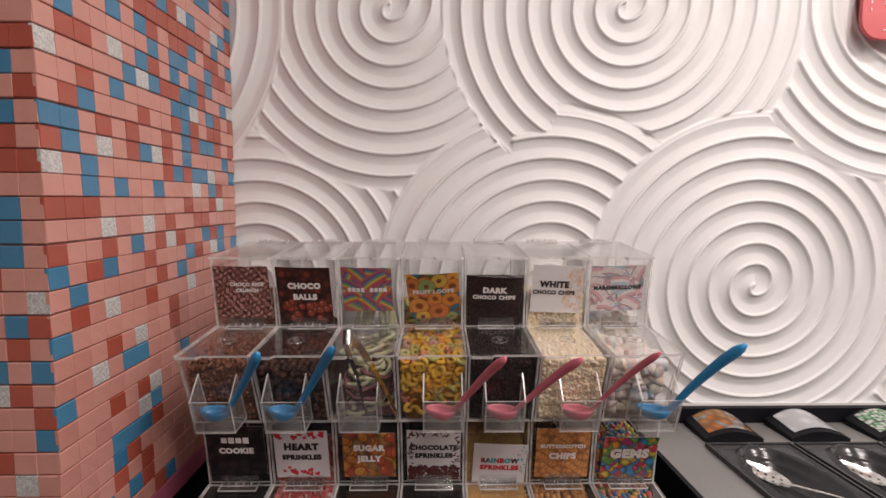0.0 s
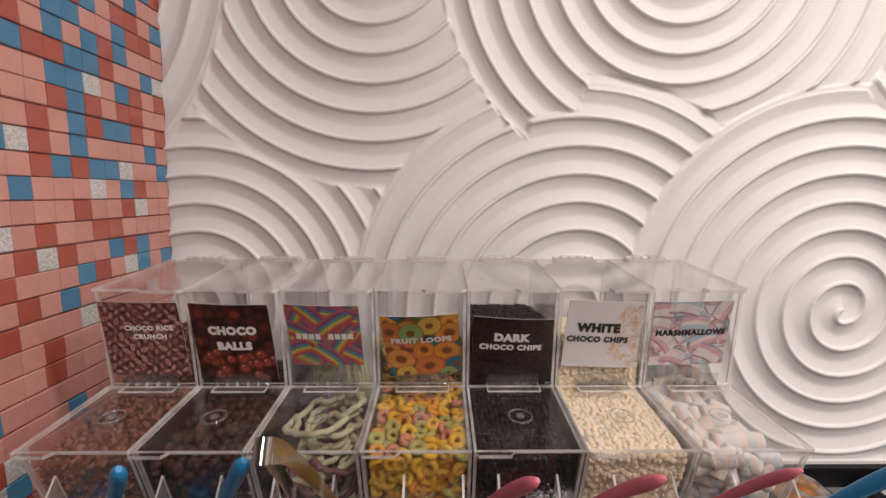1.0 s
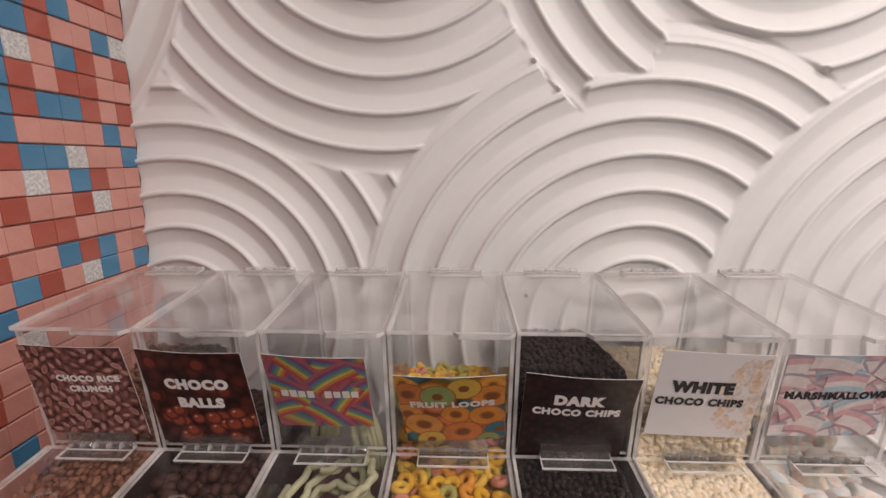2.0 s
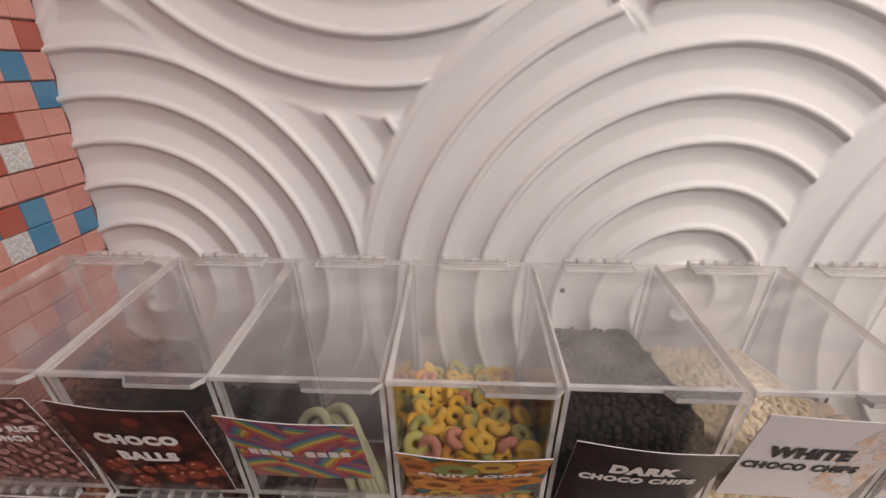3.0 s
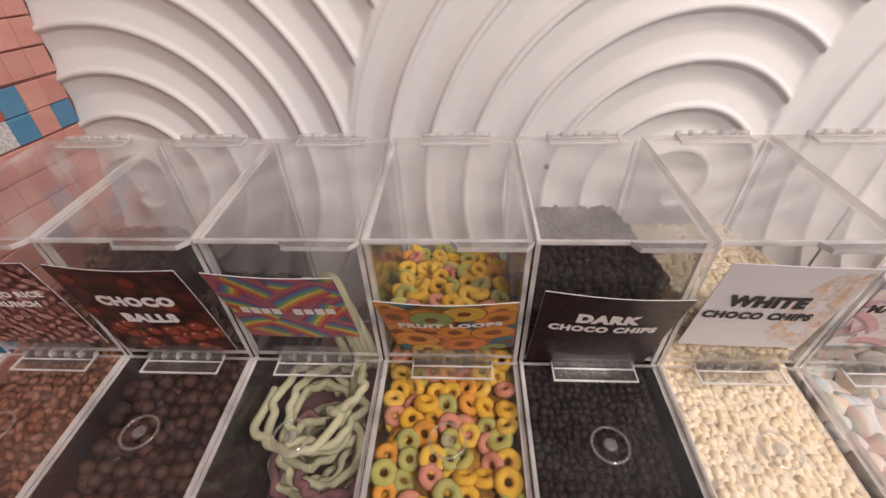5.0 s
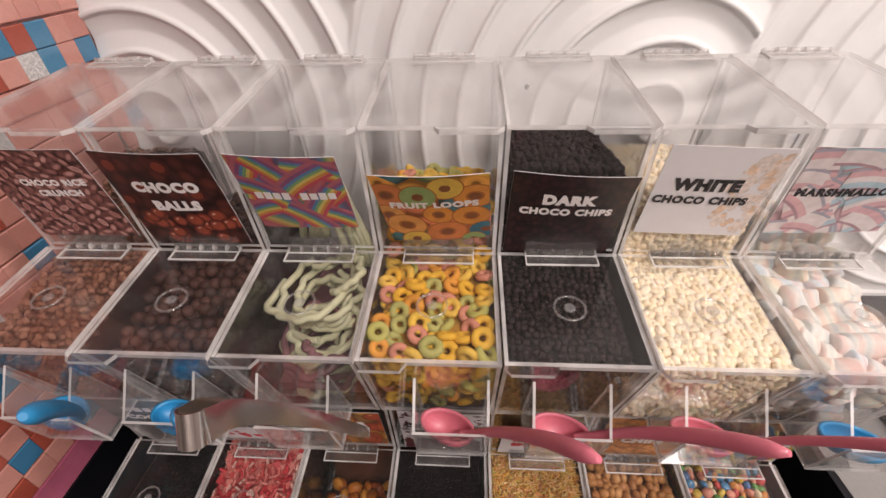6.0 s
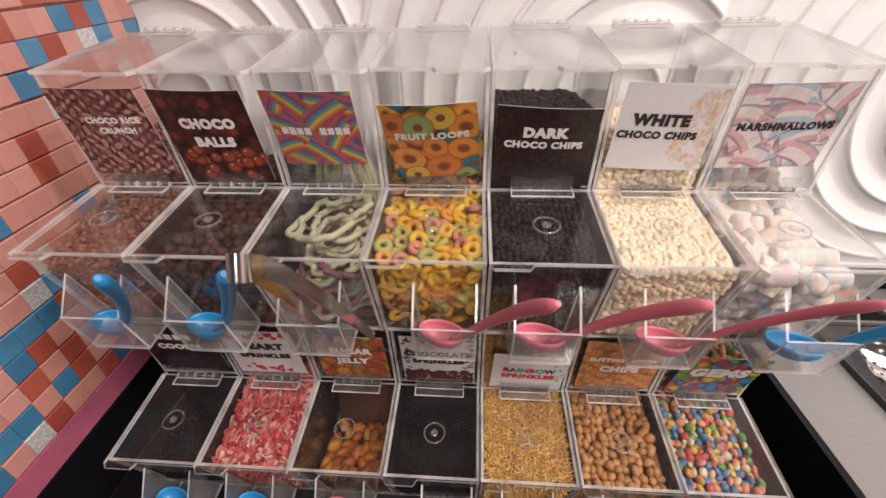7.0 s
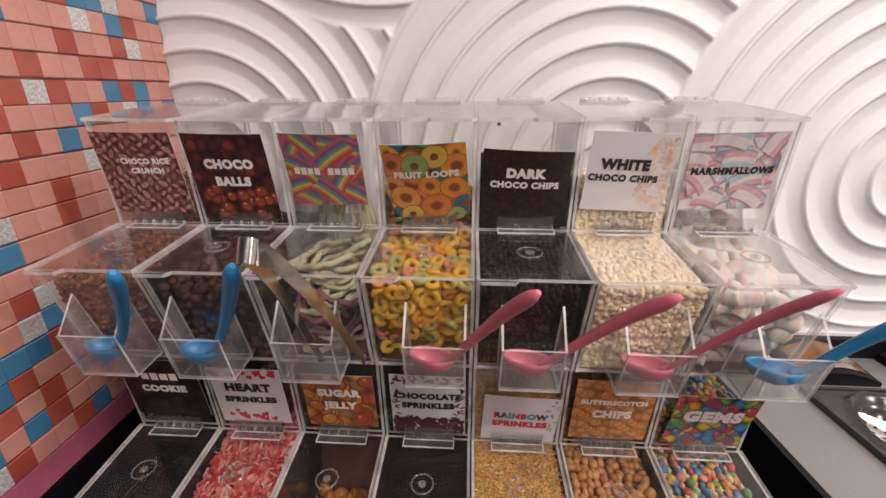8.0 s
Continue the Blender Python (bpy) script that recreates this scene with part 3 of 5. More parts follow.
def base_round(rx, ry, rz, sub=1, rough=0.0):
    bm = bmesh.new()
    bmesh.ops.create_icosphere(bm, subdivisions=sub, radius=1.0)
    v = np.array([tuple(p.co) for p in bm.verts])
    f = [tuple(p.index for p in q.verts) for q in bm.faces]
    bm.free()
    if rough:
        v = v * (1 + rough * np.random.default_rng(5).uniform(-1, 1, (len(v), 1)))
    return v * (rx, ry, rz), f


def base_turned(outline, n=7):
    v = [(r * math.cos(k / n * math.tau), r * math.sin(k / n * math.tau), z) for r, z in outline for k in range(n)]
    f = [(i * n + k, i * n + (k + 1) % n, (i + 1) * n + (k + 1) % n, (i + 1) * n + k) for i in range(len(outline) - 1) for k in range(n)]
    f += [tuple(range(n - 1, -1, -1)), tuple(range((len(outline) - 1) * n, len(outline) * n))]
    return np.array(v), f


def base_heart(size, thick):
    a = [i / 14 * math.tau for i in range(14)]
    o = [(size * 0.06 * 16 * math.sin(q) ** 3 / 1.6, size * 0.06 * (13 * math.cos(q) - 5 * math.cos(2 * q) - 2 * math.cos(3 * q)) / 1.6) for q in a]
    n = len(o)
    v = [(x, y, -thick) for x, y in o] + [(x, y, thick) for x, y in o]
    f = [tuple(range(n - 1, -1, -1)), tuple(range(n, 2 * n))] + [(i, (i + 1) % n, (i + 1) % n + n, i + n) for i in range(n)]
    return np.array(v), f


def level(fill, f):
    front, mid, heap, rear = fill
    if f >= 0:
        return mid + (front - mid) * f / 0.1
    return heap + (rear - heap) * (-f / 0.128) ** 1.3


def filling(name, row, col, base, step_size, fill, materials, core, label, category, seed, lie=1.0, width=(0.0045, 0.094), deepest=-0.112, layers=1.25, smooth=True, sink=0.8, flat=False):
    """Loose pieces heaped in a bin over a solid heart: fill gives the heights at the front, the hinge line, behind it and at the back."""
    rng = np.random.default_rng(seed)
    s = step_size
    pts = []
    x0, x1 = width
    for f in np.arange(-0.128 + s * 0.5, 0.108, s * 0.88):
        top = level(fill, f) - s * 0.42
        if f > -0.0035 - s * 0.45:
            top = min(top, -0.003 - s * 0.45)
        for u in np.arange(top, deepest + s * 0.4, -s * 0.82):
            room = 0.0833 + (u + 0.116) * 0.207 - s * 0.5
            if f > room + s * 0.44:
                continue
            shell = top - u < s * layers or room - f < s * layers or (-0.008 - s * 1.6 < f < 0 and u > -0.01)
            for x in np.arange(x0 + s * 0.5, x1 - s * 0.35, s * 0.88):
                if shell or min(x - x0, x1 - x) < s * 0.8:
                    pts.append((x, min(f, room), u))
    pts = np.array(pts)
    pts = pts + rng.uniform(-0.26, 0.26, pts.shape) * s
    pts[:, 1] = np.minimum(pts[:, 1], 0.0833 + (pts[:, 2] + 0.116) * 0.207 - s * 0.42)
    pts[:, 0] = np.clip(pts[:, 0], x0 + s * 0.35, x1 - s * 0.35)
    v0, f0 = base
    n = len(pts)
    ang = rng.uniform(0, math.tau, (n, 3))
    ang[:, :2] = ang[:, :2] * lie
    if flat:  # rings rest flat on the heap and face the panels
        close = (0.0833 + (pts[:, 2] + 0.116) * 0.207 - pts[:, 1] < s * 0.95) | ((pts[:, 1] < -0.003) & (pts[:, 1] > -0.006 - s) & (pts[:, 2] > 0))
        ang[:, 0] = np.where(close, math.pi / 2, 0) + rng.normal(0, 0.42, n)
        ang[:, 1] = rng.normal(0, 0.42, n)
    cx, sx, cy, sy, cz, sz = (g(ang[:, k]) for k in range(3) for g in (np.cos, np.sin))
    zero, one = np.zeros(n), np.ones(n)
    rz = np.stack([cz, -sz, zero, sz, cz, zero, zero, zero, one], -1).reshape(n, 3, 3)
    ry = np.stack([cy, zero, sy, zero, one, zero, -sy, zero, cy], -1).reshape(n, 3, 3)
    rx = np.stack([one, zero, zero, zero, cx, -sx, zero, sx, cx], -1).reshape(n, 3, 3)
    rot = rx @ ry @ rz
    size = rng.uniform(0.88, 1.1, (n, 1, 1))
    vs = (np.einsum("nij,vj->nvi", rot, v0) * size) + np.stack([pts[:, 0], -pts[:, 1], pts[:, 2]], -1)[:, None, :]
    nv = len(v0)
    faces = [tuple(i + k * nv for i in q) for k in range(n) for q in f0]
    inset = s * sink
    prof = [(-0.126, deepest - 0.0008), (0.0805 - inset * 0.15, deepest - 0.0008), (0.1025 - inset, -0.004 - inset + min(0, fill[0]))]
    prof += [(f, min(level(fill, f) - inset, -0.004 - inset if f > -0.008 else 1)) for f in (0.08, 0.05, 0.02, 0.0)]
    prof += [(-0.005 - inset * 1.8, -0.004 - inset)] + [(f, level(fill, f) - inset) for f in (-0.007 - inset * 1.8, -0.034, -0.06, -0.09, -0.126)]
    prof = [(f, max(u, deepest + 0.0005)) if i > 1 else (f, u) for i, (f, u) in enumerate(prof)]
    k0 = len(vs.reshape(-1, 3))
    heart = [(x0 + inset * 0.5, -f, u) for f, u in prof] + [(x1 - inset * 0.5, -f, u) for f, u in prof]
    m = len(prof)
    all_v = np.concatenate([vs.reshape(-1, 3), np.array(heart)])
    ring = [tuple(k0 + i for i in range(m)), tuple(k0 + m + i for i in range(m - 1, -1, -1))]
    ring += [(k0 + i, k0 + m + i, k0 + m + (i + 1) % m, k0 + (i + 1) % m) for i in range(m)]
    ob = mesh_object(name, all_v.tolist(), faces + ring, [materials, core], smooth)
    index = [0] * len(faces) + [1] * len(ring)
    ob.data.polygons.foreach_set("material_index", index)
    ob.matrix_world = at_bin(row, col)
    return tagged(ob, label, category, kind="stuff")


def food(name, colours, rough=0.5, coat=0.0, var=0.15, fine=400, bump=0.3, sub=0.0, spec=0.25):
    k = len(colours)
    return surface(name, (0, 0, 0), rough, var=var, scale=120, fine=fine, bump=bump, coat=coat, sub=sub, spec=spec, palette=[(i / k, c) for i, c in enumerate(colours)])


# most hearts are a darkened copy of their pieces, painting shade into the gaps
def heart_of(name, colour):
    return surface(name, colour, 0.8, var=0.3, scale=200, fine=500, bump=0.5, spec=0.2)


CRUNCH = food("cocoa_puffed_rice", [(0.20, 0.085, 0.05), (0.27, 0.12, 0.075), (0.16, 0.07, 0.042), (0.32, 0.155, 0.10)], 0.7)
COCOA = food("cocoa_balls", [(0.058, 0.026, 0.019), (0.080, 0.036, 0.027), (0.042, 0.019, 0.015)], 0.6)
LOOPS = food("cereal_rings", [(0.74, 0.42, 0.04), (0.78, 0.50, 0.07), (0.46, 0.43, 0.12), (0.76, 0.45, 0.05), (0.72, 0.32, 0.05), (0.76, 0.48, 0.08), (0.42, 0.40, 0.13), (0.60, 0.25, 0.17), (0.72, 0.46, 0.08)], 0.7, bump=0.5, fine=700)
DARK = food("dark_chocolate_chips", [(0.024, 0.015, 0.014), (0.032, 0.020, 0.019), (0.017, 0.011, 0.011)], 0.6, spec=0.15)
CREAM = food("white_chocolate_chips", [(0.88, 0.76, 0.57), (0.90, 0.79, 0.62), (0.86, 0.73, 0.53)], 0.8, sub=0.25, var=0.05)
MALLOW = food("pastel_marshmallow", [(0.76, 0.71, 0.65), (0.75, 0.66, 0.62), (0.68, 0.70, 0.71), (0.76, 0.70, 0.57), (0.77, 0.73, 0.68), (0.76, 0.70, 0.61)], 0.8, var=0.06, sub=0.1)
tree = MALLOW.node_tree
shader = next(n for n in tree.nodes if n.type == "BSDF_PRINCIPLED")
plain = shader.inputs["Base Color"].links[0].from_socket
wave = tree.nodes.new("ShaderNodeTexWave")
wave.inputs["Scale"].default_value, wave.inputs["Distortion"].default_value = 24.0, 9.0
where = tree.nodes.new("ShaderNodeTexCoord")
tree.links.new(where.outputs["Object"], wave.inputs["Vector"])
tint = ramp_node(tree, [(0.0, (0.82, 0.91, 0.96)), (0.35, (1, 1, 1)), (0.6, (1, 1, 1)), (0.9, (1.0, 0.87, 0.86))])
tree.links.new(wave.outputs["Fac"], tint.inputs["Fac"])
blend = tree.nodes.new("ShaderNodeMix")
blend.data_type, blend.blend_type = "RGBA", "MULTIPLY"
blend.inputs["Factor"].default_value = 1.0
tree.links.new(plain, blend.inputs["A"])
tree.links.new(tint.outputs["Color"], blend.inputs["B"])
tree.links.new(blend.outputs["Result"], shader.inputs["Base Color"])
COOKIE = food("black_cookie_crumb", [(0.006, 0.005, 0.006), (0.010, 0.008, 0.009), (0.004, 0.004, 0.005)], 0.9, spec=0.05)
HEARTS = food("heart_sprinkles", [(0.56, 0.09, 0.09), (0.66, 0.24, 0.21), (0.50, 0.05, 0.06), (0.72, 0.44, 0.38), (0.60, 0.13, 0.12), (0.64, 0.20, 0.18)], 0.45)
JELLY = food("sugared_jelly", [(0.42, 0.14, 0.02), (0.48, 0.20, 0.025), (0.32, 0.08, 0.02), (0.38, 0.11, 0.015)], 0.4, sub=0.2)
VERMICELLI = food("chocolate_sprinkles", [(0.010, 0.006, 0.006), (0.016, 0.009, 0.008), (0.007, 0.005, 0.005)], 0.7, spec=0.08)
RODS = food("rainbow_sprinkles", [(0.66, 0.36, 0.09), (0.70, 0.46, 0.13), (0.60, 0.26, 0.08), (0.74, 0.54, 0.24), (0.64, 0.34, 0.07), (0.50, 0.40, 0.10), (0.68, 0.42, 0.16), (0.64, 0.31, 0.14)], 0.5)
BUTTER = food("butterscotch_chips", [(0.42, 0.20, 0.07), (0.48, 0.25, 0.10), (0.35, 0.155, 0.055)], 0.45)
GEMS = food("sugar_shell_lentils", [(0.52, 0.09, 0.09), (0.09, 0.22, 0.38), (0.58, 0.42, 0.09), (0.14, 0.30, 0.10), (0.60, 0.26, 0.19), (0.62, 0.50, 0.34), (0.10, 0.18, 0.34), (0.58, 0.25, 0.08)], 0.3, coat=0.2)

CHIP = base_turned([(0.0026, -0.0021), (0.0032, -0.0014), (0.0025, 0.0010), (0.0007, 0.0028)], 7)
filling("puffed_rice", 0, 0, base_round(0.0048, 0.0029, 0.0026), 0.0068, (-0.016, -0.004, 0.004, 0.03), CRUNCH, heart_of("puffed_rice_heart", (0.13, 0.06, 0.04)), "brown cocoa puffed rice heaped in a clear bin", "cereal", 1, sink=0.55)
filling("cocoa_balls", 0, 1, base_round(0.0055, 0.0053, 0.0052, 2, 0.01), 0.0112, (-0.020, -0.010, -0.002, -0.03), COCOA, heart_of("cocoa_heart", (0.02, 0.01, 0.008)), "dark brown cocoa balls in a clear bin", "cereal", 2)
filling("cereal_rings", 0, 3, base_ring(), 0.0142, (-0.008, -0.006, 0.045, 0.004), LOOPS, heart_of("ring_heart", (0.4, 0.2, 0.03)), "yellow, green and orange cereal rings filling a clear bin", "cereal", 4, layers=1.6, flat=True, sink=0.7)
filling("dark_chocolate_chips", 0, 4, CHIP, 0.0060, (-0.012, -0.006, 0.078, 0.052), DARK, heart_of("dark_heart", (0.012, 0.008, 0.008)), "tiny dark chocolate chips heaped high in a clear bin", "chocolate chips", 5)
filling("white_chocolate_chips", 0, 5, base_round(0.0054, 0.0046, 0.0034, 1, 0.14), 0.0052, (-0.008, -0.006, 0.055, 0.03), CREAM, heart_of("cream_heart", (0.91, 0.81, 0.67)), "cream white chocolate chips filling a clear bin", "chocolate chips", 6, sink=0.0)
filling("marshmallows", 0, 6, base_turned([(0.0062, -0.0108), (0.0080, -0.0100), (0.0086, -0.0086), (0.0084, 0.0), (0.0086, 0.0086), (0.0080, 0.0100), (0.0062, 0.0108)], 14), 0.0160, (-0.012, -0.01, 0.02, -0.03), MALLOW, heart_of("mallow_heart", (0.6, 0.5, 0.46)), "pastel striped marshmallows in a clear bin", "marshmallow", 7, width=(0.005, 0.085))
filling("cookie_crumbs", 1, 0, base_round(0.0028, 0.0024, 0.002, 1, 0.2), 0.0058, (-0.06, -0.05, -0.04, -0.02), COOKIE, heart_of("crumb_heart", (0.007, 0.006, 0.007)), "fine black cookie crumbs low in a clear bin", "cookie crumbs", 8)
filling("heart_sprinkles", 1, 1, base_heart(0.0082, 0.0010), 0.0066, (-0.014, -0.008, 0.02, 0.0), HEARTS, heart_of("sprinkle_heart", (0.4, 0.07, 0.07)), "pink, red and white heart sprinkles in a clear bin", "sprinkles", 9, smooth=False)
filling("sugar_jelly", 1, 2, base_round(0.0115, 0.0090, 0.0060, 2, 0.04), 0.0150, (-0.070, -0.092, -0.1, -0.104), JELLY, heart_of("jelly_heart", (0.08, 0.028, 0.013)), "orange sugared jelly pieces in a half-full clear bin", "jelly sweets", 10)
filling("chocolate_sprinkles", 1, 3, base_turned([(0.0008, -0.003), (0.0009, 0.003)], 5), 0.0034, (-0.05, -0.04, -0.02, 0.0), VERMICELLI, heart_of("vermicelli_heart", (0.01, 0.007, 0.007)), "dark chocolate sprinkles in a clear bin", "sprinkles", 11, layers=1.0)
filling("rainbow_sprinkles", 1, 4, base_turned([(0.00065, -0.0056), (0.0007, 0.0056)], 4), 0.0030, (-0.006, -0.006, 0.055, 0.05), RODS, heart_of("rod_heart", (0.42, 0.2, 0.05)), "fine rainbow sprinkles filling a clear bin", "sprinkles", 12, layers=1.0, smooth=False)
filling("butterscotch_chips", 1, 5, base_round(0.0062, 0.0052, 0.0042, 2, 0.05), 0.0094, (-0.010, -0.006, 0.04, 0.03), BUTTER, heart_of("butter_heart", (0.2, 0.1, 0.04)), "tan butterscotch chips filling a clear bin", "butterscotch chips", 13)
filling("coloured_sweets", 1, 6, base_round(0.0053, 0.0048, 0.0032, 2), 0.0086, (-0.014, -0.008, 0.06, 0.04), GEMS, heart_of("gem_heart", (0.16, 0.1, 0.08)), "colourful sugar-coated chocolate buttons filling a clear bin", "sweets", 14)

# sour strings lie in loose loops
SOUR = surface("sugared_green_string", (0.60, 0.60, 0.40), 0.75, var=0.12, scale=80, fine=900, bump=0.5, sub=0.15)
SOUR_DARK = surface("sugared_plum_string", (0.22, 0.10, 0.11), 0.7, var=0.2, scale=80, fine=900, bump=0.5)
rng = np.random.default_rng(33)
strings = thing("sour_strings", at_bin(0, 2), "pale green and plum sugared sour strings coiled in a clear bin", "sweets", kind="stuff")
for mat, count, lo, hi in ((SOUR_DARK, 4, -0.09, -0.04), (SOUR, 13, -0.104, -0.008)):
    bm = bmesh.new()
    for k in range(count):
        cx, cf = rng.uniform(0.037, 0.062), rng.uniform(0.018, 0.066)
        cu = lo + (hi - lo) * ((k + 0.5) / count)
        room = 0.076 + (cu + 0.116) * 0.19
        r1, r2, a0 = rng.uniform(0.024, 0.038), rng.uniform(0.026, 0.043), rng.uniform(0, 6.28)
        span, drift, grow = rng.uniform(4.0, 8.0), rng.uniform(-0.02, 0.02), rng.uniform(-0.5, 0.2)
        pts = []
        for q in range(26):
            a = a0 + q / 25 * span
            g = (1 + grow * q / 25) * rng.uniform(0.88, 1.12)
            x = min(0.0895, max(0.009, cx + drift * q / 25 + r1 * g * math.cos(a)))
            f = min(room, max(-0.02, cf + r2 * g * math.sin(a)))
            u = min(cu + 0.007 * math.sin(1.3 * a + k), -0.006 if f > -0.01 else 0.05)
            pts.append(fu(x, f, u))
        add_tube(bm, smooth_path(pts, 90), 0.0032, 8)
    part("string_tangle", bm, mat, strings)
bm = bmesh.new()
for x, reach in ((0.083, 0.055), (0.088, 0.03), (0.075, 0.045), (0.066, 0.05), (0.08, 0.02)):
    add_tube(bm, smooth_path([fu(x, -0.014, -0.03), fu(x, -0.010, 0.0), fu(x - 0.006, -0.012, reach * 0.8), fu(x - 0.02, -0.03, reach), fu(x - 0.038, -0.035, reach * 0.7), fu(x - 0.045, -0.03, -0.01)], 24), 0.0034, 8)
part("string_tangle", bm, SOUR, strings)
part("sugar_bed", box((0.006, -0.07, -0.1125), (0.092, 0.12, -0.100)), SOUR_DARK, strings)

# ---- printed cards ----
BROWN_INK = surface("brown_print", (0.09, 0.018, 0.02), 0.5, var=0.3, scale=200, bump=0)
DARK_PRINT = print_material("dark_chip_photo", "cells", (0.022, 0.007, 0.008), (0.04, 0.012, 0.012), (0.012, 0.005, 0.006), 170)
CARDS = {  # row, col: x0, x1, bottom, top, turn, lines of words (text, height, centre height, ink), print
    (0, 0): (0.007, 0.093, 0.016, 0.104, 0, [("CHOCO RICE", 0.0060, 0.66, INK_WHITE), ("CRUNCH", 0.0060, 0.545, INK_WHITE)], print_material("rice_photo", "cells", (0.16, 0.06, 0.055), (0.22, 0.09, 0.08), (0.10, 0.035, 0.03), 160, shade=0.25, warped=0.014)),
    (0, 1): (0.005, 0.090, 0.010, 0.104, 0, [("CHOCO", 0.0098, 0.665, INK_WHITE), ("BALLS", 0.0098, 0.465, INK_WHITE)], print_material("ball_photo", "cells", (0.05, 0.013, 0.011), (0.10, 0.022, 0.014), (0.035, 0.011, 0.010), 90, shade=0.3)),
    (0, 2): (0.008, 0.086, 0.028, 0.107, 0, [("", 0.0070, 0.50, INK_WHITE)], print_material("stripe_photo", "stripes", [(0.32, 0.06, 0.09), (0.40, 0.12, 0.15), (0.34, 0.07, 0.10), (0.42, 0.20, 0.07), (0.45, 0.35, 0.12), (0.16, 0.25, 0.11), (0.09, 0.16, 0.26), (0.13, 0.09, 0.15)], None, None, 42, cell=24, warped=0.004)),
    (0, 3): (0.014, 0.094, 0.014, 0.102, 4, [("FRUIT LOOPS", 0.0074, 0.61, INK_WHITE)], print_material("ring_photo", "rings", [(0.72, 0.26, 0.05), (0.28, 0.42, 0.18), (0.74, 0.34, 0.06), (0.68, 0.20, 0.10), (0.72, 0.46, 0.08), (0.04, 0.16, 0.20)], None, None, 46, warped=0.003)),
    (0, 4): (0.004, 0.088, 0.004, 0.092, -1, [("DARK", 0.0098, 0.725, INK_WHITE), ("CHOCO CHIPS", 0.0070, 0.585, INK_WHITE)], DARK_PRINT),
    (0, 5): (0.005, 0.086, 0.026, 0.106, -2, [("WHITE", 0.0104, 0.60, INK_BLACK), ("CHOCO CHIPS", 0.0070, 0.43, INK_BLACK)], WHITE_PAPER),
    (0, 6): (0.002, 0.085, 0.026, 0.103, 2, [("MARSHMALLOWS", 0.0070, 0.52, INK_BLACK)], print_material("mallow_photo", "cells", [(0.64, 0.40, 0.43), (0.46, 0.56, 0.60), (0.70, 0.62, 0.61), (0.66, 0.46, 0.49), (0.70, 0.56, 0.55), (0.42, 0.53, 0.59)], None, None, 62, shade=0.42, warped=0.012)),
    (1, 0): (0.006, 0.094, 0.020, 0.106, 0, [("", 0.0095, 0.72, INK_WHITE), ("COOKIE", 0.0098, 0.50, INK_WHITE)], print_material("cookie_photo", "cells", (0.02, 0.014, 0.014), (0.034, 0.022, 0.022), (0.012, 0.01, 0.01), 60)),
    (1, 1): (0.008, 0.090, 0.014, 0.098, 0, [("HEART", 0.0120, 0.66, INK_BLACK), ("SPRINKLES", 0.0088, 0.44, INK_BLACK)], WHITE_PAPER),
    (1, 2): (0.012, 0.092, 0.014, 0.094, 0, [("SUGAR", 0.0105, 0.66, INK_WHITE), ("JELLY", 0.0105, 0.42, INK_WHITE)], print_material("jelly_photo", "cells", [(0.60, 0.24, 0.04), (0.52, 0.12, 0.04), (0.30, 0.16, 0.06), (0.62, 0.32, 0.05), (0.42, 0.07, 0.04)], None, None, 52, shade=0.35, warped=0.004)),
    (1, 3): (0.010, 0.092, 0.008, 0.098, 0, [("CHOCOLATE", 0.0085, 0.66, INK_BLACK), ("SPRINKLES", 0.0085, 0.50, INK_BLACK)], WHITE_PAPER),
    (1, 4): (0.010, 0.092, 0.004, 0.078, -2, [("RAINBOW", 0.0088, 0.58, INK_RED), ("SPRINKLES", 0.0088, 0.40, INK_RED)], WHITE_PAPER),
    (1, 5): (0.008, 0.091, 0.012, 0.100, 0, [("BUTTERSCOTCH", 0.0064, 0.64, INK_WHITE), ("CHIPS", 0.0108, 0.44, INK_WHITE)], print_material("butter_photo", "cells", (0.56, 0.24, 0.08), (0.66, 0.30, 0.10), (0.48, 0.18, 0.06), 92, shade=0.5, warped=0.004)),
    (1, 6): (0.010, 0.092, 0.010, 0.090, 0, [("GEMS", 0.0168, 0.60, INK_WHITE)], print_material("lentil_photo", "cells", [(0.60, 0.07, 0.08), (0.14, 0.42, 0.08), (0.70, 0.32, 0.04), (0.05, 0.24, 0.50), (0.45, 0.05, 0.18), (0.64, 0.50, 0.06)], None, None, 72, shade=0.18, warped=0.002)),
}
CARD_WORDS = {
    (0, 0): "photo card of brown puffed rice with white letters, on a bin", (0, 1): "dark brown photo card of chocolate balls with white lettering",
    (0, 2): "rainbow striped photo card with white print", (0, 3): "photo card of colourful cereal rings, slipped askew",
    (0, 4): "dark brown photo card with white lettering", (0, 5): "white card with black lettering and pale chips",
    (0, 6): "pastel marshmallow photo card with black lettering", (1, 0): "black cookie photo card with white lettering",
    (1, 1): "white card with red hearts and black lettering", (1, 2): "photo card of orange jelly with white lettering",
    (1, 3): "white card edged with brown sprinkles and black lettering", (1, 4): "white card with red and coloured lettering",
    (1, 5): "orange butterscotch photo card with white lettering", (1, 6): "photo card of coloured sweets with white lettering",
}
rng = np.random.default_rng(8)
TIPS = {(0, 0): 4, (0, 1): 6, (0, 2): 13, (0, 3): 20, (0, 4): 10, (0, 5): 5, (0, 6): 4, (1, 4): 6, (1, 6): 8}  # degrees by which cards lean out


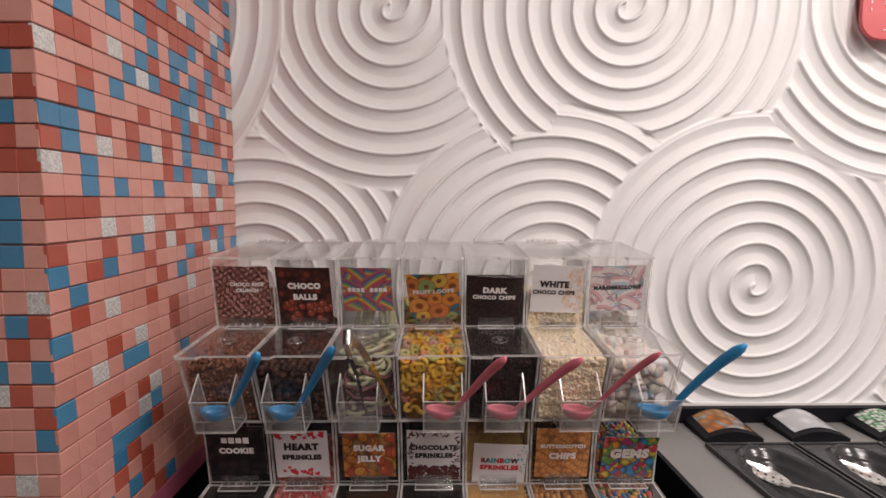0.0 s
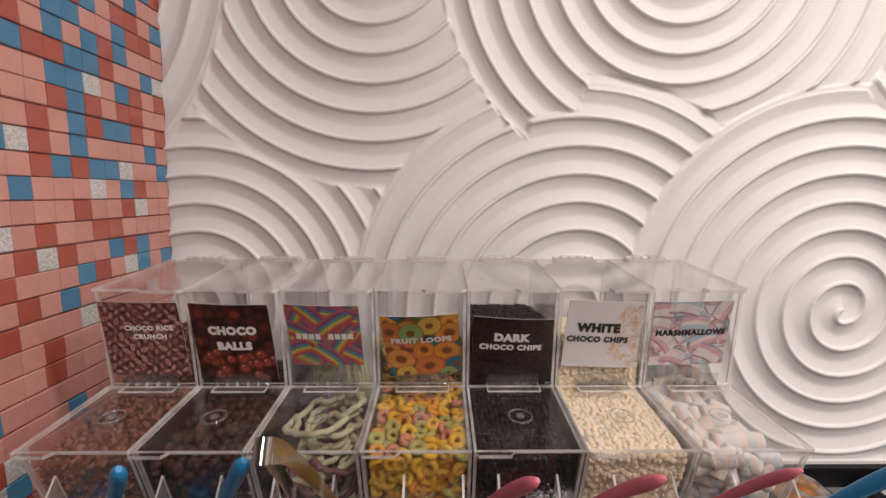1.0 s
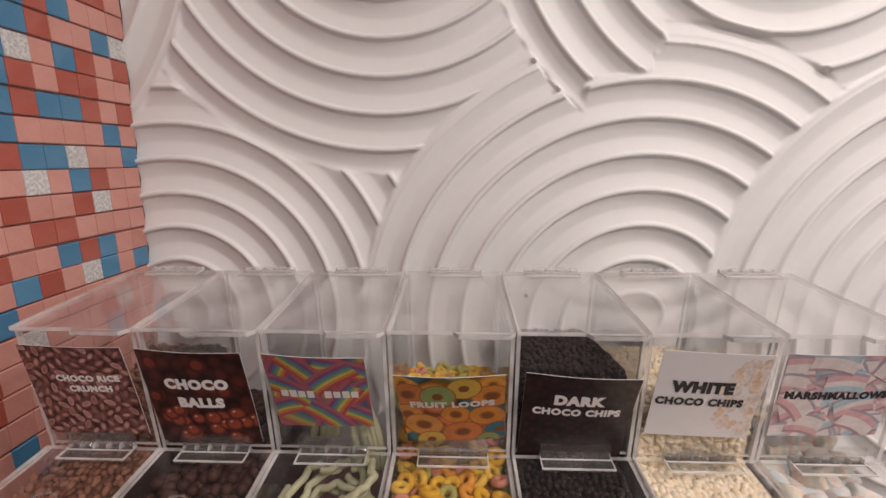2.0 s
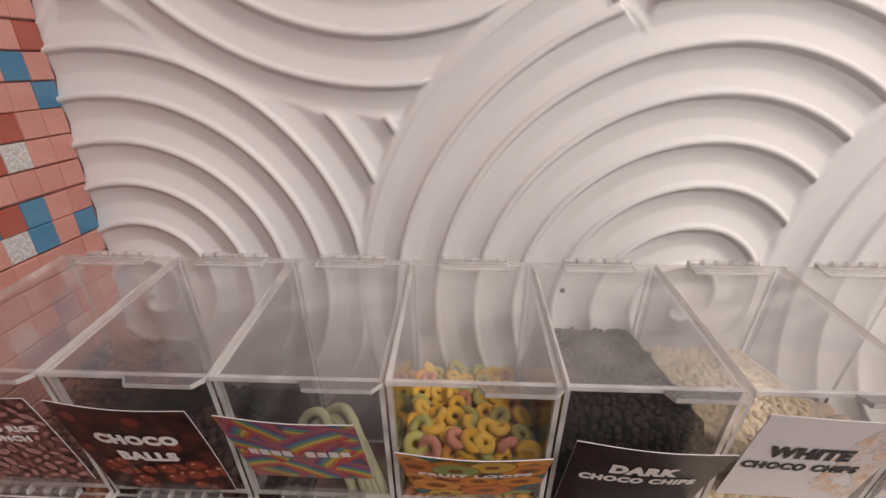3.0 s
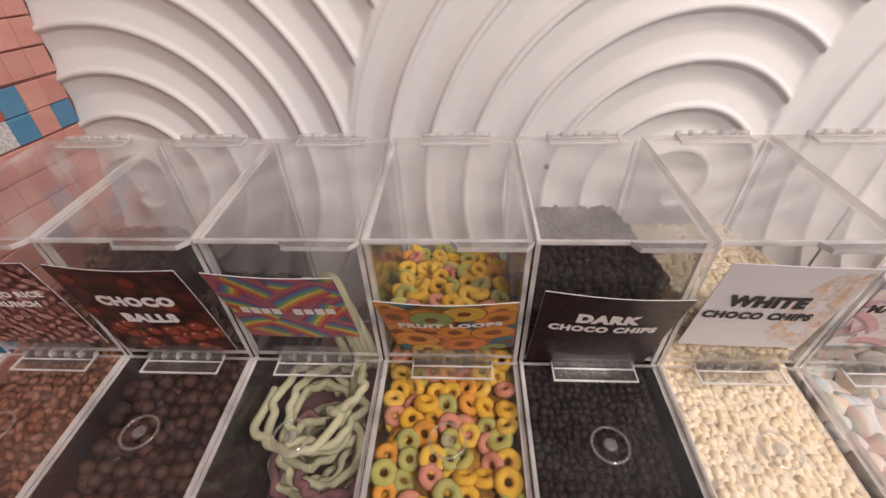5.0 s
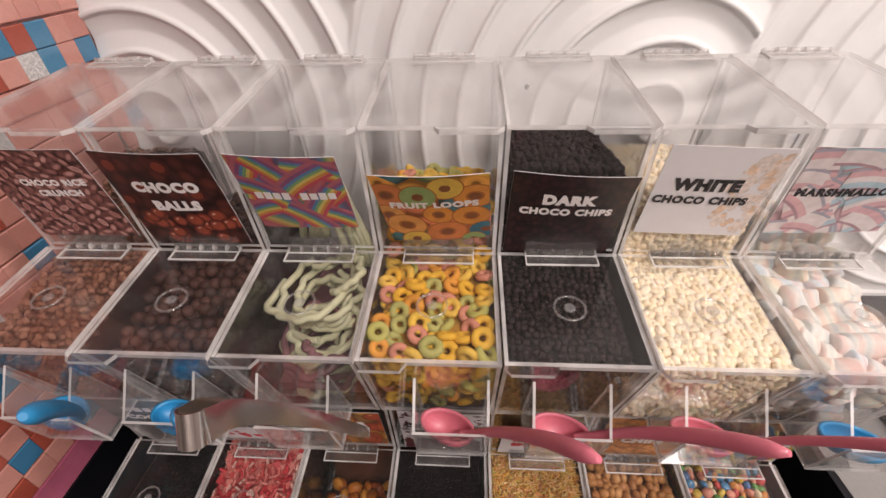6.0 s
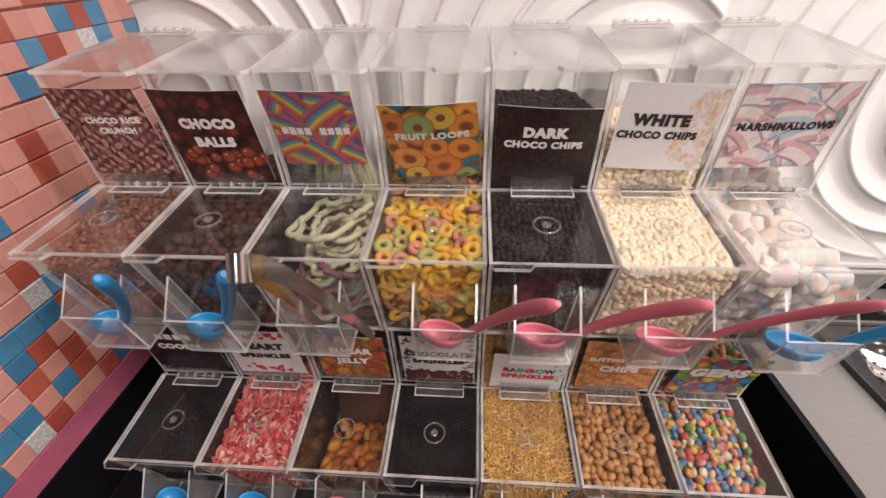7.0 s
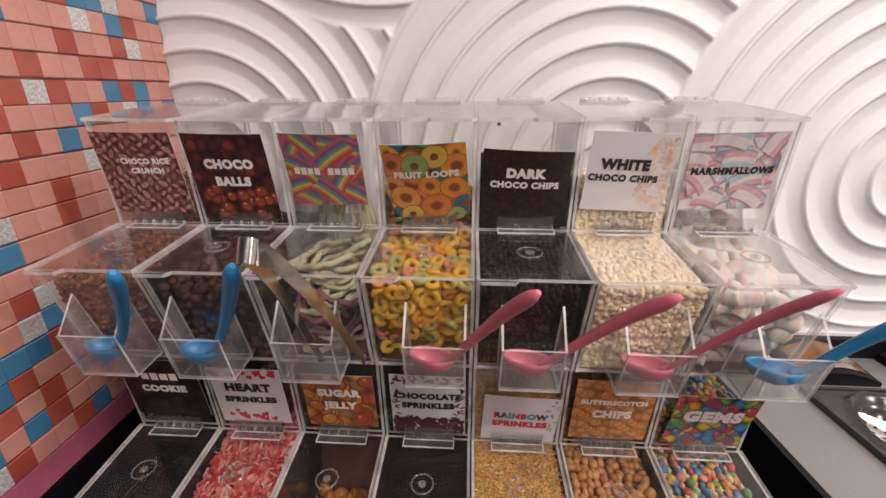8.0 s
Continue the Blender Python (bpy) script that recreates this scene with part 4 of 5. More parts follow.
def curl(x, z, w, h, k):
    """How far a card stands off its panel at x, z: it bulges at the middle and lifts at its upper corners."""
    return 0.0012 + 0.0035 * math.sin(math.pi * x / w) * (0.3 + 0.7 * z / h) * k + 0.004 * (x / w) ** 2 * (z / h) ** 2 * k


CURLS = {}
TEXT_SHIFT = {(0, 5): -0.005, (0, 4): -0.001, (0, 1): 0.001, (0, 0): 0.008}
for (row, col), (x0, x1, u0, u1, turn, lines, face) in CARDS.items():
    w, h = x1 - x0, u1 - u0
    k = CURLS[row, col] = (0.6 + 0.5 * rng.random()) * (0.4 if col == 5 or row else 1.0)
    card = thing("label_card", at_bin(row, col) @ pose(x0, -0.0006, u0) @ pose(0, 0, 0, TIPS.get((row, col), 3), -turn, 0), CARD_WORDS[row, col], "label card", "label cards")
    n = 12
    bm = bmesh.new()
    grid = [[bm.verts.new((w * i / n, -curl(w * i / n, h * j / n, w, h, k), h * j / n)) for i in range(n + 1)] for j in range(n + 1)]
    back = [[bm.verts.new((w * i / n, -curl(w * i / n, h * j / n, w, h, k) + 0.0005, h * j / n)) for i in range(n + 1)] for j in range(n + 1)]
    for j in range(n):
        for i in range(n):
            q = bm.faces.new((grid[j][i], grid[j][i + 1], grid[j + 1][i + 1], grid[j + 1][i]))
            q.smooth, q.material_index = True, 0
            q = bm.faces.new((back[j][i], back[j + 1][i], back[j + 1][i + 1], back[j][i + 1]))
            q.smooth, q.material_index = True, 1
    border = [(0, i) for i in range(n)] + [(j, n) for j in range(n)] + [(n, n - i) for i in range(n)] + [(n - j, 0) for j in range(n)]
    for a, b in zip(border, border[1:] + border[:1]):
        edge = (grid[a[0]][a[1]], back[a[0]][a[1]], back[b[0]][b[1]], grid[b[0]][b[1]])
        bm.faces.new([bm.verts.new(v.co) for v in edge]).material_index = 1
    part("card", bm, (face, WHITE_PAPER), card)
    for words, tall, mid, ink in lines:
        if not words:  # a name that stays a row of plain bars
            bm = bmesh.new()
            shape = "1111 1111" if row == 0 else "1111"
            bw = w * (0.80 if row == 0 else 0.50)
            cellw = bw / len(shape)
            for i in (i for i, q in enumerate(shape) if q == "1"):
                vs = []
                for x, z in ((0.1, 0), (0.9, 0), (0.9, 1), (0.1, 1)):
                    px, pz = w / 2 - bw / 2 + cellw * (i + x), h * mid + tall * (z - 0.5) * (1 + 0.12 * (i % 2))
                    vs.append(bm.verts.new((px, -curl(px, pz, w, h, k) - 0.0006, pz)))
                bm.faces.new(vs)
            part("text_bar", bm, ink, card)
            continue
        me = lettering(words, tall * 0.92, 0.10 if tall > 0.0075 or row else 0.085)
        xs = [v.co.x for v in me.vertices]
        limit = w * 0.9 / (max(xs) - min(xs))
        wide = min(1.0, limit)
        for v in me.vertices:
            v.co.x = v.co.x * wide + w / 2 + TEXT_SHIFT.get((row, col), 0)
            v.co.z += h * mid
            v.co.y = v.co.y - curl(v.co.x, v.co.z, w, h, k) - 0.0005
        me.materials.append(ink)
        if words == "RAINBOW":
            me.materials.append(INK_TEAL)
            me.materials.append(BROWN_INK)
            for p in me.polygons:
                p.material_index = (0, 2, 1, 0, 1, 2, 1)[min(6, int((p.center.x - w * 0.05) / (w * 0.9) * 7))]
        new("lettering", me).parent = card

# printed extras on the white cards
def printed(row, col, name, shapes, ink):
    x0, x1, u0, u1, turn, lines, face = CARDS[row, col]
    w, h = x1 - x0, u1 - u0
    bm = bmesh.new()
    for cx, cz, outline in shapes:
        vs = []
        for x, z in outline:
            px, pz = min(w - 0.0006, max(0.0006, cx * w + x)), min(h - 0.0006, max(0.0006, cz * h + z))
            vs.append(bm.verts.new((px, -curl(px, pz, w, h, CURLS[row, col]) - 0.00015, pz)))
        bm.faces.new(vs)
    owner = next(o for o in bpy.data.objects if o.name.startswith("label_card") and o.get("label") == CARD_WORDS[row, col])
    tagged(part(name, bm, ink, owner), kind="stuff")


def heart_outline(s, a):
    pts = [(0.06 * s * 16 * math.sin(q) ** 3 / 1.6, 0.06 * s * (13 * math.cos(q) - 5 * math.cos(2 * q) - 2 * math.cos(3 * q)) / 1.6) for q in (i / 16 * math.tau for i in range(16))]
    return [(x * math.cos(a) - z * math.sin(a), x * math.sin(a) + z * math.cos(a)) for x, z in pts]


def dot_outline(s, squash=1.0, a=0.0):
    pts = [(s * math.cos(i / 9 * math.tau), s * squash * math.sin(i / 9 * math.tau)) for i in range(9)]
    return [(x * math.cos(a) - z * math.sin(a), x * math.sin(a) + z * math.cos(a)) for x, z in pts]


rng = np.random.default_rng(4)
hearts = [(rng.uniform(0.06, 0.94), rng.choice([rng.uniform(0.04, 0.3), rng.uniform(0.84, 0.96)]), heart_outline(rng.uniform(0.004, 0.010), rng.uniform(-0.6, 0.6))) for _ in range(22)]
printed(1, 1, "heart_print", hearts, INK_RED)
flecks = [(rng.uniform(0.03, 0.97), rng.uniform(0.02, 0.30), dot_outline(0.0032, 0.36, rng.uniform(0, 3.1))) for _ in range(190)]
flecks += [(rng.choice([rng.uniform(0.02, 0.14), rng.uniform(0.86, 0.98)]), rng.uniform(0.3, 0.97), dot_outline(0.0036, 0.3, rng.uniform(0, 3.1))) for _ in range(40)]
flecks += [(rng.uniform(0.05, 0.95), rng.uniform(0.88, 0.98), dot_outline(0.0036, 0.3, rng.uniform(0, 3.1))) for _ in range(20)]
printed(1, 3, "sprinkle_print", flecks, BROWN_INK)
heap = [(rng.uniform(0.02, 0.98), 0.27 * rng.random() ** 1.3, dot_outline(0.0036, 0.45, rng.uniform(0, 3.1))) for _ in range(260)]
printed(1, 3, "sprinkle_print", heap, BROWN_INK)


def photo(row, col, name, shapes, inks):
    """Shapes printed on a card: each is a layer, an ink and an outline; outlines are cut at the card's edges."""
    x0, x1, u0, u1, turn, lines, face = CARDS[row, col]
    w, h = x1 - x0, u1 - u0
    bm = bmesh.new()
    for layer, ink, outline in shapes:
        poly = list(outline)
        for axis, limit, sign in ((0, 0.0004, 1), (0, w - 0.0004, -1), (1, 0.0004, 1), (1, h - 0.0004, -1)):
            cut = []
            for p, q in zip(poly, poly[1:] + poly[:1]):
                dp, dq = (p[axis] - limit) * sign, (q[axis] - limit) * sign
                if dp >= 0:
                    cut.append(p)
                if dp * dq < 0:
                    g = dp / (dp - dq)
                    cut.append((p[0] + (q[0] - p[0]) * g, p[1] + (q[1] - p[1]) * g))
            poly = cut
            if len(poly) < 3:
                break
        if len(poly) >= 3:
            vs = [bm.verts.new((x, -curl(x, z, w, h, CURLS[row, col]) - 0.00006 - layer * 0.000004, z)) for x, z in poly]
            bm.faces.new(vs).material_index = ink
    owner = next(o for o in bpy.data.objects if o.name.startswith("label_card") and o.get("label") == CARD_WORDS[row, col])
    tagged(part(name, bm, inks, owner), kind="stuff")


def disc_shapes(layer, x, z, bands, squash=1.0, a=0.0, n=14):
    """Bands of a round or oval thing: (inner radius, outer radius, ink)."""
    out = []
    for r0, r1, ink in bands:
        for k in range(n):
            p = []
            for r, q in ((r0, k), (r1, k), (r1, k + 1), (r0, k + 1)):
                if r == 0 and q == k + 1:
                    continue
                t = q / n * math.tau
                ex, ez = r * math.cos(t), r * squash * math.sin(t)
                p.append((x + ex * math.cos(a) - ez * math.sin(a), z + ex * math.sin(a) + ez * math.cos(a)))
            out.append((layer, ink, p))
    return out


def strap_shapes(layer, x, z, length, widths, a, bend=0.0, n=9):
    """A striped strap: widths gives (width, ink) side by side."""
    out, off = [], -sum(q for q, _ in widths) / 2
    for wide, ink in widths:
        for k in range(n):
            p = []
            for s, o in ((k, off), (k + 1, off), (k + 1, off + wide), (k, off + wide)):
                t = (s / n - 0.5) * length
                o = o + bend * math.sin(math.pi * s / n)
                p.append((x + t * math.cos(a) - o * math.sin(a), z + t * math.sin(a) + o * math.cos(a)))
            out.append((layer, ink, p))
        off += wide
    return out


def ink(name, colour):
    return surface(name, colour, 0.5, var=0.12, scale=160, bump=0)


rng = np.random.default_rng(17)
shapes = []
for i in range(105):
    x, z, a = (i * 0.618 % 1) * 0.086, (i + 0.5) / 105 * 0.088, rng.uniform(0, 3.1)
    tone = int(rng.integers(0, 3))
    shapes += disc_shapes(i, x, z, [(0, 0.0030, tone), (0.0030, 0.0050, 3 if rng.random() < 0.55 else (tone + 1) % 3)], 0.52, a, 10)
photo(0, 0, "rice_print", shapes, [ink("rice_print_mid", (0.40, 0.20, 0.175)), ink("rice_print_light", (0.50, 0.28, 0.25)), ink("rice_print_deep", (0.30, 0.13, 0.11)), ink("rice_print_shade", (0.20, 0.08, 0.07))])
shapes = []
for i in range(30):
    x, z, r = rng.uniform(0, 0.085), 0.040 * rng.random() ** 1.1 + (0.045 if i % 5 == 0 else 0), rng.uniform(0.0062, 0.0082)
    dim = 3 if z > 0.04 else 0
    shapes += disc_shapes(3 * i, x, z, [(0, r * 0.62, 1 if not dim else 0), (r * 0.62, r * 0.86, 0 if not dim else 3), (r * 0.86, r, 3)])
    if not dim:
        shapes += disc_shapes(3 * i + 1, x - r * 0.25, z + r * 0.35, [(0, r * 0.2, 2)], 0.7, 0.4, 8)
photo(0, 1, "ball_print", shapes, [ink("ball_print_mid", (0.19, 0.035, 0.018)), ink("ball_print_lit", (0.30, 0.06, 0.03)), ink("ball_print_glint", (0.55, 0.30, 0.22)), ink("ball_print_shade", (0.07, 0.015, 0.012))])
RAINBOW = [(0.0030, 0), (0.0024, 1), (0.0024, 2), (0.0024, 3), (0.0024, 4), (0.0030, 5), (0.0034, 6)]
shapes = []
for i, (x, z, length, deg) in enumerate(((0.010, 0.058, 0.05, 65), (0.062, 0.064, 0.05, -20), (0.072, 0.040, 0.05, 40), (0.012, 0.022, 0.045, 20), (0.070, 0.010, 0.05, -35), (0.030, 0.060, 0.05, -50), (0.046, 0.052, 0.055, 38), (0.028, 0.030, 0.06, -62), (0.052, 0.022, 0.06, 60), (0.044, 0.008, 0.05, -48), (0.014, 0.042, 0.04, -30))):
    shapes += strap_shapes(i * 4, x, z, length, RAINBOW, radians(deg), 0.003)
photo(0, 2, "rainbow_print", shapes, [ink("rainbow_red", (0.48, 0.07, 0.10)), ink("rainbow_orange", (0.56, 0.22, 0.05)), ink("rainbow_yellow", (0.58, 0.46, 0.12)), ink("rainbow_green", (0.18, 0.32, 0.14)), ink("rainbow_blue", (0.09, 0.20, 0.36)), ink("rainbow_plum", (0.24, 0.08, 0.18)), ink("rainbow_shade", (0.42, 0.12, 0.15))])
shapes = []
for i, (x, z, r, tone) in enumerate(((0.070, 0.062, 0.016, 0), (0.008, 0.066, 0.015, 1), (0.050, 0.074, 0.014, 4), (0.030, 0.064, 0.015, 2), (0.005, 0.040, 0.014, 3), (0.042, 0.040, 0.013, 0), (0.016, 0.026, 0.0165, 3), (0.066, 0.036, 0.015, 0), (0.076, 0.014, 0.014, 5), (0.046, 0.014, 0.017, 1), (0.020, 0.004, 0.013, 4), (0.066, 0.000, 0.011, 2))):
    shapes += disc_shapes(i * 5, x, z, [(0, r * 0.30, 6), (r * 0.30, r * 0.42, 7 if tone in (0, 1, 3) else tone), (r * 0.42, r * 0.92, tone), (r * 0.92, r, 7)], 0.92, 0.4 * i, 18)
photo(0, 3, "cereal_print", shapes, [ink("cereal_orange", (0.68, 0.27, 0.05)), ink("cereal_coral", (0.62, 0.20, 0.06)), ink("cereal_green", (0.26, 0.38, 0.14)), ink("cereal_tangerine", (0.70, 0.32, 0.09)), ink("cereal_yellow", (0.68, 0.46, 0.08)), ink("cereal_teal", (0.03, 0.15, 0.22)), ink("cereal_hole", (0.22, 0.07, 0.03)), ink("cereal_rim", (0.40, 0.13, 0.03))])
shapes = []
for i in range(34):
    x, z, a = (i * 0.618 % 1) * 0.083, (i * 0.7549 % 1) * 0.077, rng.uniform(-1.1, 1.1)
    q = rng.permutation(3)
    shapes += strap_shapes(i * 2.5, x, z, rng.uniform(0.024, 0.034), [(0.0022, 3), (0.0052, int(q[0])), (0.0046, 1), (0.0052, int(q[2])), (0.0022, 4)], a, 0.0025, 7)
photo(0, 6, "marshmallow_print", shapes, [ink("mallow_print_pink", (0.62, 0.38, 0.40)), ink("mallow_print_white", (0.68, 0.61, 0.60)), ink("mallow_print_blue", (0.40, 0.52, 0.58)), ink("mallow_print_shade", (0.40, 0.25, 0.28)), ink("mallow_print_dusk", (0.36, 0.34, 0.40))])


def sweets_print(row, col, name, count, size, inks, shade, glint):
    """A heap of glossy round sweets, as printed on a card."""
    x0, x1, u0, u1 = CARDS[row, col][:4]
    w, h = x1 - x0, u1 - u0
    shapes = []
    for i in range(count):
        x, z, r, tone = (i * 0.618 % 1) * w, (i * 0.755 % 1) * h, size * rng.uniform(0.85, 1.15), int(rng.integers(0, len(inks)))
        a = rng.uniform(0, 3.1)
        shapes += disc_shapes(2 * i, x, z, [(0, r * 0.82, tone), (r * 0.82, r, len(inks))], 0.78, a, 11)
        shapes += disc_shapes(2 * i + 1, x - r * 0.2, z + r * 0.3, [(0, r * 0.2, len(inks) + 1)], 0.7, a, 6)
    colours = [*inks, shade, glint]
    photo(row, col, name, shapes, [ink(f"{name}_{k}", c) for k, c in enumerate(colours)])


sweets_print(1, 6, "sweets_print", 55, 0.0072, [(0.52, 0.05, 0.06), (0.10, 0.34, 0.06), (0.62, 0.26, 0.04), (0.05, 0.20, 0.42), (0.42, 0.04, 0.16), (0.56, 0.42, 0.06)], (0.10, 0.05, 0.06), (0.62, 0.55, 0.50))
sweets_print(1, 5, "butterscotch_print", 60, 0.0068, [(0.58, 0.25, 0.08), (0.66, 0.31, 0.11), (0.62, 0.27, 0.09)], (0.38, 0.14, 0.04), (0.74, 0.46, 0.26))
sweets_print(1, 2, "jelly_print", 34, 0.0100, [(0.50, 0.17, 0.03), (0.40, 0.07, 0.03), (0.54, 0.23, 0.04), (0.24, 0.13, 0.07)], (0.20, 0.05, 0.025), (0.58, 0.34, 0.16))
PALE_INK = surface("cream_print", (0.64, 0.46, 0.34), 0.5, var=0.2, scale=300, bump=0)
PALE_INK_LIGHT = surface("pale_cream_print", (0.66, 0.57, 0.52), 0.5, var=0.2, scale=300, bump=0)
chips = [(0.62 + 0.38 * rng.random() ** 0.7, rng.uniform(0.03, 0.93), dot_outline(rng.uniform(0.003, 0.0058), 0.7, rng.uniform(0, 3))) for _ in range(70)]
printed(0, 5, "chip_print", chips[:20], PALE_INK)
printed(0, 5, "chip_print", chips[20:], PALE_INK_LIGHT)
rain = [(rng.uniform(0.8, 0.98), rng.uniform(0.3, 0.95), dot_outline(0.0028, 0.3, rng.uniform(0, 3))) for _ in range(24)]
printed(1, 4, "sprinkle_print", rain[:12], PALE_INK)
printed(1, 4, "sprinkle_print", rain[12:], INK_TEAL)

# ---- spoons and tongs ----


def scoop(bowl, tip, material, label, head=0.0060):
    """A plastic spoon: a deep oval bowl, a slim neck and a handle that thickens to a rounded end."""
    b, e = Vector(bowl), Vector(tip)
    s = thing("plastic_spoon", Matrix.Translation(b), label, "spoon", "topping spoons")
    d = e - b
    side = Vector((d.x, d.y * 0.4, 0)).normalized()
    neck = side * 0.020 + Vector((0, 0, 0.008))
    path = smooth_path([side * 0.010, neck, neck + (d - neck) * 0.33 + Vector((0, 0.006, -0.001)), neck + (d - neck) * 0.7 + Vector((0, 0.005, 0.0005)), d], 22)
    n = len(path)
    radii = [head * 0.62 + head * 0.38 * step(0.25, 0.92, np.float64(i / (n - 1))) for i in range(n)]
    radii[-1], radii[-2], radii[-3] = radii[-1] * 0.35, radii[-1] * 0.8, radii[-1] * 0.97
    bm = bmesh.new()
    add_tube(bm, path, [float(r) for r in radii], 12, 1.2)
    part("handle", bm, material, s)
    bm = bmesh.new()
    rows, cols = 8, 20
    turn = Matrix.Rotation(math.atan2(side.y, side.x), 4, "Z")
    rings = []
    for shell in (1.0, 0.88):
        for j in (range(rows + 1) if shell == 1.0 else range(rows, -1, -1)):
            a = j / rows * math.pi / 2
            r, z = math.sin(a) * shell, -math.cos(a) * shell
            rings.append([bm.verts.new(turn @ Vector((0.0225 * r * math.cos(q / cols * math.tau) - 0.001, 0.0135 * r * math.sin(q / cols * math.tau), 0.0170 * z + 0.006))) for q in range(cols)])
    for a, b2 in zip(rings, rings[1:]):
        for q in range(cols):
            bm.faces.new((a[q], a[(q + 1) % cols], b2[(q + 1) % cols], b2[q])).smooth = True
    bmesh.ops.remove_doubles(bm, verts=bm.verts, dist=0.00005)
    part("bowl", bm, material, s)
    return s


BLUE_WORDS = "bright blue plastic spoon standing in a clear holder"
PINK_WORDS = "pink plastic spoon standing in a clear holder"
SPOONS = [
    (0.050, (0.141, -0.416, 1.350), BLUE_PLASTIC, BLUE_WORDS), (0.144, (0.232, -0.419, 1.358), BLUE_PLASTIC, BLUE_WORDS),
    (0.362, (0.439, -0.424, 1.346), PINK_PLASTIC, PINK_WORDS), (0.448, (0.534, -0.414, 1.341), PINK_PLASTIC, PINK_WORDS),
    (0.552, (0.627, -0.421, 1.351), PINK_PLASTIC, PINK_WORDS), (0.660, (0.730, -0.421, 1.360), BLUE_PLASTIC, BLUE_WORDS),
]
for x, tip, mat, words in SPOONS:
    scoop((x, -0.347, 1.243), tip, mat, words, 0.0058 if mat is BLUE_PLASTIC else 0.0038 if x > 0.5 else 0.0050)
for col, mat, words in ((0, BLUE_PLASTIC, BLUE_WORDS), (1, BLUE_PLASTIC, BLUE_WORDS), (2, PINK_PLASTIC, PINK_WORDS), (3, PINK_PLASTIC, PINK_WORDS)):
    x = col * 0.1 + HOLDER_X[col] + 0.026
    scoop((x, -0.392, 1.010), (x + 0.082, -0.468, 1.072), mat, words)

tongs = thing("steel_tongs", pose(0.251, -0.431, 1.372), "shiny steel serving tongs standing in a clear holder", "tongs")
TONGS_WIDE = Vector((0.05, -0.5, -0.86)).normalized() * 0.0085  # half the width of the steel strip
OUTWARD = Vector((0, -0.86, 0.5))


def strip(points, wide, thick=0.0011):
    """A bent steel strip along points; wide gives its half width at each."""
    bm = bmesh.new()
    rows = []
    for i, p in enumerate(points):
        way = (points[min(i + 1, len(points) - 1)] - points[max(i - 1, 0)]).normalized()
        across = wide[i]
        out = way.cross(across).normalized() * thick / 2
        rows.append([bm.verts.new(p + a * across + b * out) for a, b in ((-1, -1), (1, -1), (1, -1), (1, 1), (1, 1), (-1, 1), (-1, 1), (-1, -1))])
    for a, b in zip(rows, rows[1:]):
        for k in (0, 2, 4, 6):
            bm.faces.new((a[k], a[k + 1], b[k + 1], b[k])).smooth = True
    for row in (rows[0][::-1], rows[-1]):
        bm.faces.new(row[::2])
    return bm


R = 0.0058
bend = [Vector((R * math.cos(q / 16 * math.pi), 0, 0)) + OUTWARD * (R * math.sin(q / 16 * math.pi)) for q in range(17)]
part("bend", strip(bend, [TONGS_WIDE] * 17), CHROME, tongs, "rounded shiny steel bend")
for start, foot in ((bend[0], Vector((0.050, 0.078, -0.128))), (bend[-1], Vector((0.010, 0.082, -0.136)))):
    run = smooth_path([start, start - OUTWARD * 0.02 + Vector((foot.x * 0.1, 0, -0.004)), start.lerp(foot, 0.5) + Vector((0, 0.006, 0.004)), foot], 18)
    part("arm", strip(run, [TONGS_WIDE * (1 - 0.45 * (i / 18)) for i in range(19)]), CHROME, tongs)

# one stray chip clings to the back panel
bm = bmesh.new()
bmesh.ops.create_icosphere(bm, subdivisions=2, radius=0.0024)
crumb = part("chocolate_chip", bm, DARK, None, "single dark chocolate chip clinging inside a clear bin")
tagged(crumb, category="chocolate chip")
crumb.matrix_world = at_bin(0, 4) @ Matrix.Translation(fu(0.028, -0.1308, 0.0893))
# ---- mosaic pillar ----
TILE, WIDE, FACE_X, CORNER_Y, TILE_Z, LEAN = 0.02695, 0.02612, -0.082, -0.4395, 1.1, 0.05
structure("pillar", box((-0.75, CORNER_Y + 0.004, FLOOR), (FACE_X - 0.004, 0.02, CEILING)), GROUT, "pillar clad in pink, rust, blue and silver mosaic", "pillar")
bm = bmesh.new()
band = [(FACE_X - 0.0035, y, TILE_Z + LEAN * y + d) for y, d in ((CORNER_Y + 0.001, -0.034), (-0.013, -0.034), (-0.013, -0.001), (CORNER_Y + 0.001, -0.001))]
add_slab(bm, band, (0.0045, 0, 0), 0, 0)
structure("pillar_band", bm, PINK_BAND, "pink painted band below the mosaic", "trim")
bm = bmesh.new()
band = [(FACE_X - 0.0035, y, z) for y, z in ((-0.629, 0.951), (-0.013, 0.951), (-0.013, TILE_Z - 0.0355), (-0.629, TILE_Z - 0.035 - LEAN * 0.629))]
add_slab(bm, band, (0.0065, 0, 0), 0, 0)
structure("well_lining", bm, BLACK, "black lining of the recess below the pillar", "counter")
pillar = bpy.data.objects["pillar"]


